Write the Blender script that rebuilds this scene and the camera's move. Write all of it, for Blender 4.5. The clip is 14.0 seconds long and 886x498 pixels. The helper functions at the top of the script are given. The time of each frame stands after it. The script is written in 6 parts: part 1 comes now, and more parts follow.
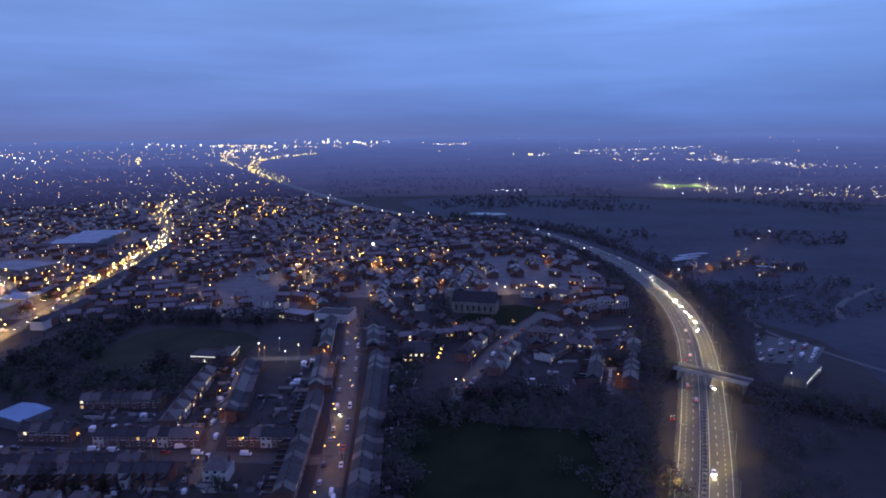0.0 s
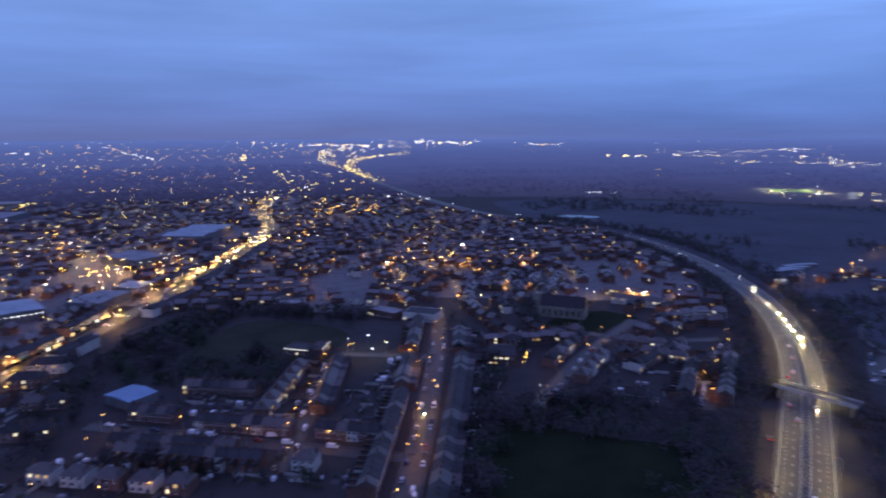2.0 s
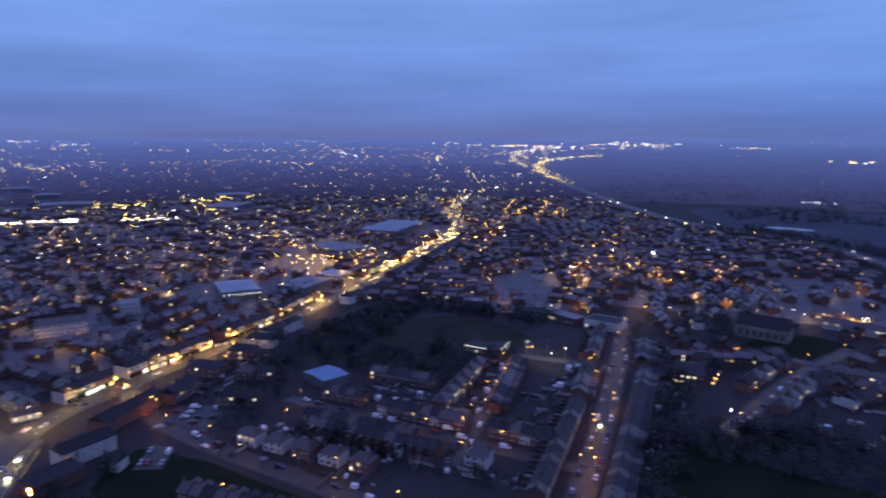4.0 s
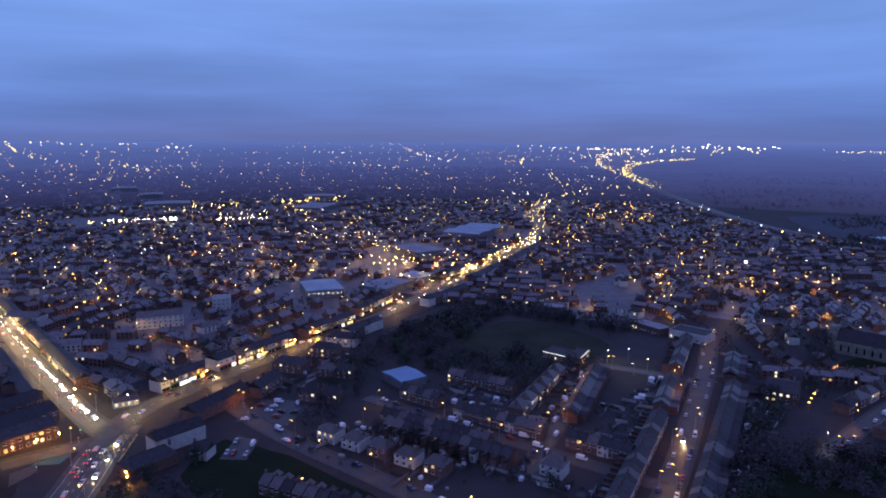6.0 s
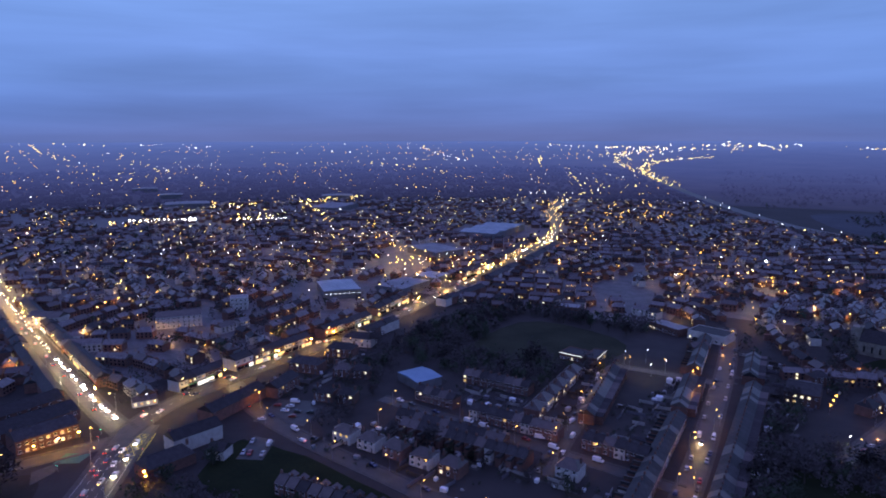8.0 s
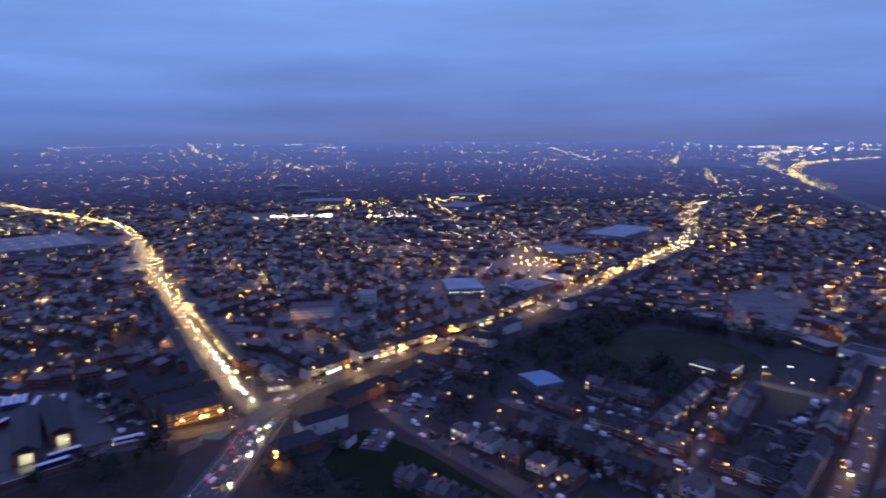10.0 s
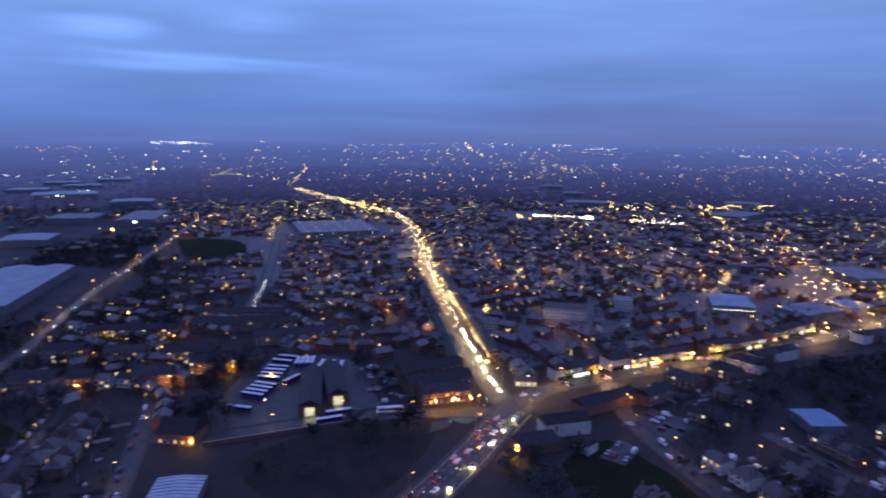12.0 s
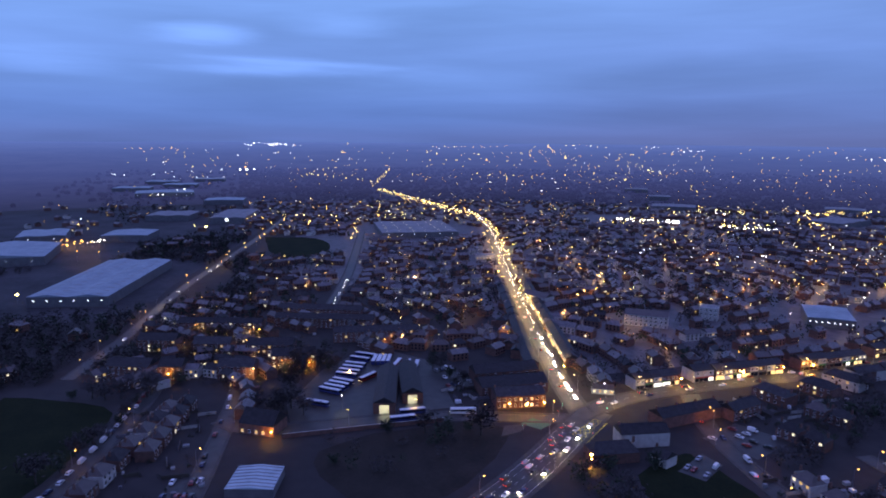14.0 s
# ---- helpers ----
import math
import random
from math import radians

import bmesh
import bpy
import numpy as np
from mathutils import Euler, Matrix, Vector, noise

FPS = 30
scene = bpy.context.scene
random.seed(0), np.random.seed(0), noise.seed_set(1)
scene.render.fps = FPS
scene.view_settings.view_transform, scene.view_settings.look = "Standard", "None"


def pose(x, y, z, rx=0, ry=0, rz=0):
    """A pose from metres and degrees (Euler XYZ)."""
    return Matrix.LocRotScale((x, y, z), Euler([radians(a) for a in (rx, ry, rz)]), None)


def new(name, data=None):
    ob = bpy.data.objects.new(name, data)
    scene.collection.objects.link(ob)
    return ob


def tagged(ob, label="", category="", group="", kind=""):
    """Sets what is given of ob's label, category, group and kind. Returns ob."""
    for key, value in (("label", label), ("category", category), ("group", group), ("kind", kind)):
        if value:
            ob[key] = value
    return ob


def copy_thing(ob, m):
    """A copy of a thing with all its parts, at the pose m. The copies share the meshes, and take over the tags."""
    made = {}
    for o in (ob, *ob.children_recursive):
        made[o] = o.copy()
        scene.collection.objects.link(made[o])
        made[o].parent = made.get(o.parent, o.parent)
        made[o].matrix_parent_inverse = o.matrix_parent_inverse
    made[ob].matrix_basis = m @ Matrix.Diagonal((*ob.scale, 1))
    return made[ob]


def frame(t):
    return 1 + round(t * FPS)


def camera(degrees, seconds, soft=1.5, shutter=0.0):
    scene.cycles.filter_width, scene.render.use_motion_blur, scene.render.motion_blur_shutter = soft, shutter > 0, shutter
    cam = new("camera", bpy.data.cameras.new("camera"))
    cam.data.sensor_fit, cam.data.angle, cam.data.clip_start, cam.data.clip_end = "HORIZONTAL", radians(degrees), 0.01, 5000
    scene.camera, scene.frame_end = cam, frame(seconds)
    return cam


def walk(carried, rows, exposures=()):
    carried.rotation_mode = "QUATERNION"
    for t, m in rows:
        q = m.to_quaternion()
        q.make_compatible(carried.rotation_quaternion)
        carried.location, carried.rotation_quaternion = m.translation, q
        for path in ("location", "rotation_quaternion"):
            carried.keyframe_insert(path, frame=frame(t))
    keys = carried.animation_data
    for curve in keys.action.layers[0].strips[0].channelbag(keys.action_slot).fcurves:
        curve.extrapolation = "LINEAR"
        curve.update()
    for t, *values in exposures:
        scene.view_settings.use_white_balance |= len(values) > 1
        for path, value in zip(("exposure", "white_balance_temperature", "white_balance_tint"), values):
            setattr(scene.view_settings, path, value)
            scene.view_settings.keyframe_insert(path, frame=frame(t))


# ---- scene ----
cam = camera(67.1, 14.0, soft=1.85, shutter=1.0)
# seconds, x, y, z, yaw, pitch, roll of the drone's camera
PATH = (
    (0.0, 0.00, 0.00, 140.00, 0.00, -9.89, 0.43),
    (0.5, 0.30, 0.08, 140.35, 0.78, -9.88, 0.42),
    (1.0, 0.59, 0.18, 140.69, 2.36, -9.87, 0.39),
    (1.5, 0.88, 0.30, 141.02, 4.43, -9.86, 0.32),
    (2.0, 1.15, 0.43, 141.33, 7.86, -9.85, 0.20),
    (2.5, 1.41, 0.58, 141.63, 12.82, -9.84, 0.05),
    (3.0, 1.66, 0.76, 141.92, 17.72, -9.82, -0.09),
    (3.5, 1.91, 0.95, 142.19, 20.65, -9.80, -0.19),
    (4.0, 2.14, 1.16, 142.45, 24.02, -9.77, -0.26),
    (4.2, 2.23, 1.25, 142.55, 25.70, -9.76, -0.28),
    (4.7, 2.44, 1.51, 142.77, 28.40, -9.71, -0.28),
    (5.2, 2.64, 1.77, 142.98, 30.00, -9.67, -0.27),
    (5.7, 2.85, 2.04, 143.20, 30.85, -9.63, -0.27),
    (6.3, 3.09, 2.36, 143.46, 31.28, -9.57, -0.26),
    (6.5, 3.16, 2.48, 143.54, 31.35, -9.61, -0.25),
    (7.0, 3.34, 2.80, 143.72, 31.66, -9.65, -0.22),
    (7.4, 3.46, 3.09, 143.83, 31.95, -9.65, -0.10),
    (8.0, 3.64, 3.54, 144.00, 32.60, -9.66, 0.09),
    (8.7, 3.84, 4.06, 144.19, 34.30, -9.66, 0.31),
    (9.3, 4.02, 4.50, 144.36, 37.36, -9.66, 0.50),
    (9.5, 4.07, 4.67, 144.40, 38.92, -9.66, 0.43),
    (10.0, 4.19, 5.10, 144.50, 43.51, -9.65, 0.29),
    (10.5, 4.30, 5.55, 144.58, 48.49, -9.64, 0.12),
    (11.0, 4.39, 6.02, 144.65, 54.49, -9.63, -0.07),
    (11.5, 4.48, 6.50, 144.71, 60.89, -9.61, -0.27),
    (12.0, 4.56, 7.01, 144.75, 65.96, -9.60, -0.44),
    (12.5, 4.63, 7.53, 144.78, 69.17, -9.59, -0.53),
    (13.0, 4.69, 8.07, 144.79, 71.78, -9.58, -0.54),
    (13.5, 4.74, 8.63, 144.79, 73.43, -9.55, -0.50),
    (14.0, 4.78, 9.20, 144.78, 72.94, -9.51, -0.42),
)
walk(cam, [(t, pose(x, y, z, 90 + p, r, w)) for t, x, y, z, w, p, r in PATH], exposures=((0.0, 0.0), (14.0, 0.0)))
rng = random.Random(7)


# ---------------------------------------------------------------- world: overcast dusk
def node(tree, kind, **inputs):
    n = tree.nodes.new(kind)
    for key, value in inputs.items():
        n.inputs[key.replace("_", " ")].default_value = value
    return n


def dusk_sky():
    world = bpy.data.worlds.new("dusk_sky")
    scene.world = world
    world.use_nodes = True
    tree = world.node_tree
    tree.nodes.clear()
    link = tree.links.new
    out, back = tree.nodes.new("ShaderNodeOutputWorld"), tree.nodes.new("ShaderNodeBackground")
    coord, sep = tree.nodes.new("ShaderNodeTexCoord"), tree.nodes.new("ShaderNodeSeparateXYZ")
    link(coord.outputs["Generated"], sep.inputs[0])
    ramp = tree.nodes.new("ShaderNodeValToRGB")
    stops = [(0.0, (0.116, 0.182, 0.49)), (0.010, (0.122, 0.202, 0.54)), (0.025, (0.126, 0.225, 0.60)), (0.045, (0.138, 0.252, 0.66)), (0.075, (0.160, 0.294, 0.73)),
             (0.12, (0.186, 0.338, 0.82)), (0.19, (0.210, 0.390, 0.90)), (0.30, (0.225, 0.35, 0.86)), (1.0, (0.29, 0.315, 0.97))]
    el = ramp.color_ramp.elements
    while len(el) < len(stops):
        el.new(0.5)
    for e, (p, c) in zip(el, stops):
        e.position, e.color = p, (*c, 1)
    link(sep.outputs["Z"], ramp.inputs[0])
    # layered cloud streaks, flattened towards the horizon
    stretch = tree.nodes.new("ShaderNodeMapping")
    stretch.inputs["Scale"].default_value = (1.3, 1.3, 13.0)
    link(coord.outputs["Generated"], stretch.inputs[0])
    cloud = node(tree, "ShaderNodeTexNoise", Scale=1.7, Detail=5.0, Roughness=0.5, Distortion=0.25)
    link(stretch.outputs[0], cloud.inputs["Vector"])
    tone = tree.nodes.new("ShaderNodeMapRange")
    for key, value in (("From Min", 0.32), ("From Max", 0.70), ("To Min", 0.86), ("To Max", 1.14)):
        tone.inputs[key].default_value = value
    link(cloud.outputs["Fac"], tone.inputs["Value"])
    mul = tree.nodes.new("ShaderNodeMix")
    mul.data_type, mul.blend_type = "RGBA", "MULTIPLY"
    mul.inputs["Factor"].default_value = 1.0
    link(ramp.outputs[0], mul.inputs["A"])
    link(tone.outputs[0], mul.inputs["B"])
    sky = mul.outputs["Result"]
    # brighter gaps in the cloud: azimuth, elevation, half-width, half-height in degrees, gain
    for azimuth, elevation, wide, high, gain in ((85.5, 5.4, 8.5, 0.85, 0.55), (91.5, 7.9, 5.0, 1.0, 0.48), (81.0, 8.6, 6.0, 1.3, 0.22), (104.0, 5.2, 6.0, 0.9, 0.25), (-22.0, 9.5, 12.0, 1.6, 0.12)):
        turn, squash = tree.nodes.new("ShaderNodeMapping"), tree.nodes.new("ShaderNodeMapping")
        turn.inputs["Rotation"].default_value = (0, 0, radians(-azimuth))
        turn.inputs["Location"].default_value = (0, 0, -math.sin(radians(elevation)))
        squash.inputs["Scale"].default_value = (1 / radians(wide), 0.0, 1 / radians(high))
        link(coord.outputs["Generated"], turn.inputs[0])
        link(turn.outputs[0], squash.inputs[0])
        ragged = tree.nodes.new("ShaderNodeVectorMath")
        ragged.operation = "LENGTH"
        link(squash.outputs[0], ragged.inputs[0])
        torn = tree.nodes.new("ShaderNodeMath")
        torn.operation = "MULTIPLY_ADD"
        torn.inputs[1].default_value = -1.8
        link(cloud.outputs["Fac"], torn.inputs[0])
        link(ragged.outputs["Value"], torn.inputs[2])
        front, patch_gain = tree.nodes.new("ShaderNodeMapRange"), tree.nodes.new("ShaderNodeMath")
        front.interpolation_type = "SMOOTHSTEP"
        for key, value in (("From Min", -0.75), ("From Max", 0.35), ("To Min", 1 + gain), ("To Max", 1.0)):
            front.inputs[key].default_value = value
        link(torn.outputs[0], front.inputs["Value"])
        ahead = tree.nodes.new("ShaderNodeSeparateXYZ")
        link(turn.outputs[0], ahead.inputs[0])
        patch_gain.operation = "GREATER_THAN"
        patch_gain.inputs[1].default_value = 0.0
        link(ahead.outputs["Y"], patch_gain.inputs[0])
        lift = tree.nodes.new("ShaderNodeMix")
        lift.data_type, lift.blend_type = "RGBA", "MULTIPLY"
        link(patch_gain.outputs[0], lift.inputs["Factor"])
        link(sky, lift.inputs["A"])
        link(front.outputs[0], lift.inputs["B"])
        sky = lift.outputs["Result"]
    # the town's own faint glow on the low cloud above it
    aim = tree.nodes.new("ShaderNodeVectorMath")
    aim.operation = "DOT_PRODUCT"
    aim.inputs[1].default_value = (-0.53, 0.85, 0.0)
    link(coord.outputs["Generated"], aim.inputs[0])
    wide, low, both = tree.nodes.new("ShaderNodeMapRange"), tree.nodes.new("ShaderNodeMapRange"), tree.nodes.new("ShaderNodeMath")
    wide.interpolation_type = low.interpolation_type = "SMOOTHSTEP"
    for n, pairs in ((wide, (("From Min", 0.70), ("From Max", 1.02), ("To Min", 0.0), ("To Max", 1.0))), (low, (("From Min", 0.0), ("From Max", 0.11), ("To Min", 1.0), ("To Max", 0.0)))):
        for key, value in pairs:
            n.inputs[key].default_value = value
    link(aim.outputs["Value"], wide.inputs["Value"])
    link(sep.outputs["Z"], low.inputs["Value"])
    both.operation = "MULTIPLY"
    link(wide.outputs[0], both.inputs[0])
    link(low.outputs[0], both.inputs[1])
    # thicker cloud over the town
    thick = tree.nodes.new("ShaderNodeMix")
    thick.data_type, thick.blend_type = "RGBA", "MULTIPLY"
    thick.inputs["B"].default_value = (0.97, 0.92, 0.92, 1)
    link(wide.outputs[0], thick.inputs["Factor"])
    link(sky, thick.inputs["A"])
    sky = thick.outputs["Result"]
    warm = tree.nodes.new("ShaderNodeMix")
    warm.data_type, warm.blend_type = "RGBA", "ADD"
    warm.inputs["B"].default_value = (0.022, 0.012, 0.0, 1)
    link(both.outputs[0], warm.inputs["Factor"])
    link(sky, warm.inputs["A"])
    sky = warm.outputs["Result"]
    link(sky, back.inputs["Color"])
    back.inputs["Strength"].default_value = 1.0
    link(back.outputs[0], out.inputs[0])


dusk_sky()


# ---------------------------------------------------------------- materials
def surface(name, low, high, scale=0.3, rough=0.8, spec=0.5, metal=0.0, fine=8.0, bump=0.2, vary=0.0, bands=None):
    """A weathered surface between two colours: broad patches, fine grain, relief; vary: brightness from object to object."""
    m = bpy.data.materials.new(name)
    m.use_nodes = True
    tree = m.node_tree
    link, b = tree.links.new, m.node_tree.nodes["Principled BSDF"]
    coord = tree.nodes.new("ShaderNodeTexCoord")
    broad = node(tree, "ShaderNodeTexNoise", Scale=scale, Detail=5.0, Roughness=0.6)
    grain = node(tree, "ShaderNodeTexNoise", Scale=fine, Detail=3.0)
    for n in (broad, grain):
        link(coord.outputs["Object"], n.inputs["Vector"])
    add = tree.nodes.new("ShaderNodeMath")
    add.operation = "MULTIPLY_ADD"
    add.inputs[1].default_value, add.inputs[2].default_value = 0.45, -0.22
    link(grain.outputs["Fac"], add.inputs[0])
    total = tree.nodes.new("ShaderNodeMath")
    total.operation = "ADD"
    link(broad.outputs["Fac"], total.inputs[0])
    link(add.outputs[0], total.inputs[1])
    ramp = tree.nodes.new("ShaderNodeValToRGB")
    ramp.color_ramp.elements[0].position, ramp.color_ramp.elements[1].position = 0.3, 0.7
    ramp.color_ramp.elements[0].color, ramp.color_ramp.elements[1].color = (*low, 1), (*high, 1)
    link(total.outputs[0], ramp.inputs[0])
    colour = ramp.outputs[0]
    if bands:
        wave = node(tree, "ShaderNodeTexWave", Scale=bands, Distortion=0.3)
        link(coord.outputs["Object"], wave.inputs["Vector"])
        mix = tree.nodes.new("ShaderNodeMix")
        mix.data_type, mix.blend_type = "RGBA", "MULTIPLY"
        mix.inputs["Factor"].default_value = 0.25
        link(colour, mix.inputs["A"])
        link(wave.outputs["Color"], mix.inputs["B"])
        colour = mix.outputs["Result"]
    if vary:
        info = tree.nodes.new("ShaderNodeObjectInfo")
        hsv = tree.nodes.new("ShaderNodeHueSaturation")
        span = tree.nodes.new("ShaderNodeMapRange")
        span.inputs["To Min"].default_value, span.inputs["To Max"].default_value = 1 - vary, 1 + vary
        link(info.outputs["Random"], span.inputs["Value"])
        link(span.outputs[0], hsv.inputs["Value"])
        link(colour, hsv.inputs["Color"])
        colour = hsv.outputs[0]
    link(colour, b.inputs["Base Color"])
    b.inputs["Roughness"].default_value, b.inputs["Metallic"].default_value = rough, metal
    b.inputs["Specular IOR Level"].default_value = spec
    if bump:
        n = node(tree, "ShaderNodeBump", Strength=bump, Distance=0.05)
        link(grain.outputs["Fac"], n.inputs["Height"])
        link(n.outputs[0], b.inputs["Normal"])
    return m


def glow(name, colour, strength, lights=True):
    """What gives off light."""
    m = bpy.data.materials.new(name)
    m.use_nodes = True
    tree = m.node_tree
    tree.nodes.clear()
    out, e = tree.nodes.new("ShaderNodeOutputMaterial"), tree.nodes.new("ShaderNodeEmission")
    e.inputs["Color"].default_value, e.inputs["Strength"].default_value = (*colour, 1), strength
    tree.links.new(e.outputs[0], out.inputs[0])
    m.cycles.emission_sampling = "FRONT" if lights else "NONE"
    return m


GROUND = surface("damp_winter_ground", (0.019, 0.017, 0.0175), (0.037, 0.033, 0.033), 0.012, 0.8, 0.25, fine=0.12, bump=0.0)
# yards and gardens of the farther town, base colour lightened in place of haze
HAZY_TOWN_GROUND = surface("yards_and_gardens", (0.046, 0.042, 0.045), (0.115, 0.104, 0.110), 0.09, 0.6, 0.4, fine=0.4, bump=0.0)
# pasture colour shifted to blue, the valley's haze painted in
HAZE_PASTURE = surface("valley_pasture", (0.036, 0.041, 0.052), (0.060, 0.067, 0.082), 0.010, 0.9, 0.25, fine=0.1, bump=0.0)
YARDS = surface("concrete_yards", (0.022, 0.022, 0.025), (0.056, 0.055, 0.060), 0.02, 0.85, 0.25, fine=0.2, bump=0.0)
GRASS = surface("winter_grass", (0.010, 0.015, 0.008), (0.020, 0.026, 0.012), 0.05, 0.95, 0.06, fine=0.6)
PALER_GRASS = surface("worn_winter_grass", (0.024, 0.028, 0.019), (0.041, 0.045, 0.030), 0.04, 0.95, 0.06, fine=0.6)
SCRUB = surface("scrub_grass", (0.020, 0.017, 0.014), (0.036, 0.030, 0.024), 0.06, 0.95, 0.2, fine=0.5)
ASPHALT = surface("damp_asphalt", (0.024, 0.023, 0.023), (0.050, 0.048, 0.046), 0.15, 0.5, 0.35, fine=3.0)
PAVING = surface("concrete_paving", (0.030, 0.029, 0.029), (0.060, 0.057, 0.055), 0.4, 0.8, fine=3.0)
PAINT = surface("road_paint", (0.30, 0.30, 0.28), (0.5, 0.5, 0.47), 0.8, 0.7)
YELLOW = surface("yellow_road_paint", (0.45, 0.36, 0.06), (0.65, 0.52, 0.10), 0.8, 0.7)
GREEN_PAINT = surface("green_cycle_surface", (0.03, 0.10, 0.07), (0.05, 0.16, 0.11), 0.8, 0.8)
BRICK = surface("red_brick", (0.085, 0.046, 0.039), (0.165, 0.086, 0.068), 0.5, 0.9, vary=0.25, fine=6.0)
RENDER = surface("white_render", (0.34, 0.32, 0.30), (0.52, 0.50, 0.46), 0.4, 0.85, vary=0.12)
STONE = surface("blackened_stone", (0.14, 0.12, 0.10), (0.28, 0.25, 0.20), 0.4, 0.9)
SLATE = surface("roof_slate", (0.020, 0.018, 0.020), (0.046, 0.042, 0.045), 0.5, 0.6, 0.25, vary=0.3, bands=2.2)
# roof tile paled to put the distance haze into its colour
HAZE_TILE = surface("weathered_pale_roof_tile", (0.066, 0.058, 0.061), (0.158, 0.140, 0.145), 0.5, 0.42, 0.6, bands=1.8)
TILE = surface("concrete_roof_tile", (0.044, 0.033, 0.030), (0.082, 0.062, 0.056), 0.5, 0.42, 0.6, vary=0.3, bands=1.8)
METAL_ROOF = surface("pale_metal_roof", (0.18, 0.23, 0.27), (0.30, 0.36, 0.41), 0.08, 0.5, 0.5, bands=0.8)
BLUE_ROOF = surface("blue_metal_roof", (0.12, 0.22, 0.34), (0.19, 0.31, 0.45), 0.1, 0.5, bands=0.8)
GREY_ROOF = surface("grey_felt_roof", (0.13, 0.13, 0.14), (0.24, 0.24, 0.25), 0.1, 0.7)
CLAD = surface("grey_cladding", (0.09, 0.09, 0.10), (0.15, 0.15, 0.16), 0.2, 0.6, bands=1.5)
FRAME = surface("white_window_frame", (0.6, 0.6, 0.6), (0.8, 0.8, 0.8), 2.0, 0.4, bump=0.0)
DOOR = surface("painted_door", (0.05, 0.06, 0.09), (0.12, 0.10, 0.10), 2.0, 0.4, vary=0.4, bump=0.0)
CONCRETE = surface("weathered_concrete", (0.22, 0.21, 0.20), (0.38, 0.37, 0.35), 0.2, 0.85)
SHEET = surface("white_sheet_roof", (0.33, 0.41, 0.45), (0.48, 0.57, 0.62), 0.2, 0.5, bands=0.8)
STEEL = surface("galvanised_steel", (0.22, 0.23, 0.24), (0.36, 0.37, 0.38), 1.0, 0.45, metal=0.7, bump=0.0)
BARK = surface("bark", (0.030, 0.025, 0.020), (0.065, 0.055, 0.045), 2.0, 0.95)
TWIG = surface("bare_twigs", (0.038, 0.034, 0.036), (0.074, 0.066, 0.066), 0.3, 0.95, 0.1, vary=0.3)
EVERGREEN = surface("evergreen_leaves", (0.018, 0.027, 0.018), (0.040, 0.054, 0.032), 0.5, 0.8, 0.2, vary=0.3)
RUBBER = surface("tyre_rubber", (0.015, 0.015, 0.015), (0.03, 0.03, 0.03), 5.0, 0.8, bump=0.0)
GLASS = surface("dark_glass", (0.012, 0.014, 0.018), (0.020, 0.022, 0.028), 0.5, 0.08, 0.6, bump=0.0)
WATER = surface("still_water", (0.01, 0.012, 0.015), (0.02, 0.022, 0.025), 0.1, 0.05, 0.5, bump=0.0)

SODIUM = glow("sodium_lantern", (1.0, 0.46, 0.08), 15.0, False)
SODIUM_DOWN = glow("sodium_lens", (1.0, 0.40, 0.06), 600.0)
FAR_DOWN = glow("far_lamp_lens", (1.0, 0.48, 0.16), 2900.0)
SHOP_DOWN = glow("shopping_street_lens", (1.0, 0.58, 0.18), 6000.0)
WARM_DOWN = glow("warm_white_lens", (1.0, 0.68, 0.28), 4600.0)
MOTORWAY_DOWN = glow("motorway_lens", (1.0, 0.70, 0.22), 4600.0)
WARM_LAMP = glow("warm_white_lantern", (1.0, 0.70, 0.28), 14.0, False)
WHITE_LAMP = glow("white_lantern", (0.95, 0.97, 1.0), 20.0, False)
LIT = glow("lit_room", (1.0, 0.64, 0.22), 0.8, False)
LIT_WHITE = glow("bright_lit_room", (1.0, 0.86, 0.56), 1.5, False)
SHOP = glow("shop_window_light", (1.0, 0.72, 0.32), 1.6)
SHOP_WHITE = glow("white_shop_light", (0.95, 0.95, 0.9), 1.9)
HEADLIGHT = glow("headlight", (1.0, 0.90, 0.62), 5.0, False)
FAR_HEAD = glow("distant_headlight", (1.0, 0.90, 0.66), 14.0, False)
BEAM = glow("headlight_lens", (1.0, 0.84, 0.50), 1400.0)
TAIL = glow("tail_light", (1.0, 0.06, 0.03), 2.6, False)
FLOOD = glow("floodlight", (0.9, 0.95, 1.0), 7.0, False)
WHITE_DOWN = glow("white_lens", (0.95, 1.0, 0.62), 480.0)
AMBER = glow("amber_wall_light", (1.0, 0.46, 0.05), 1000.0)


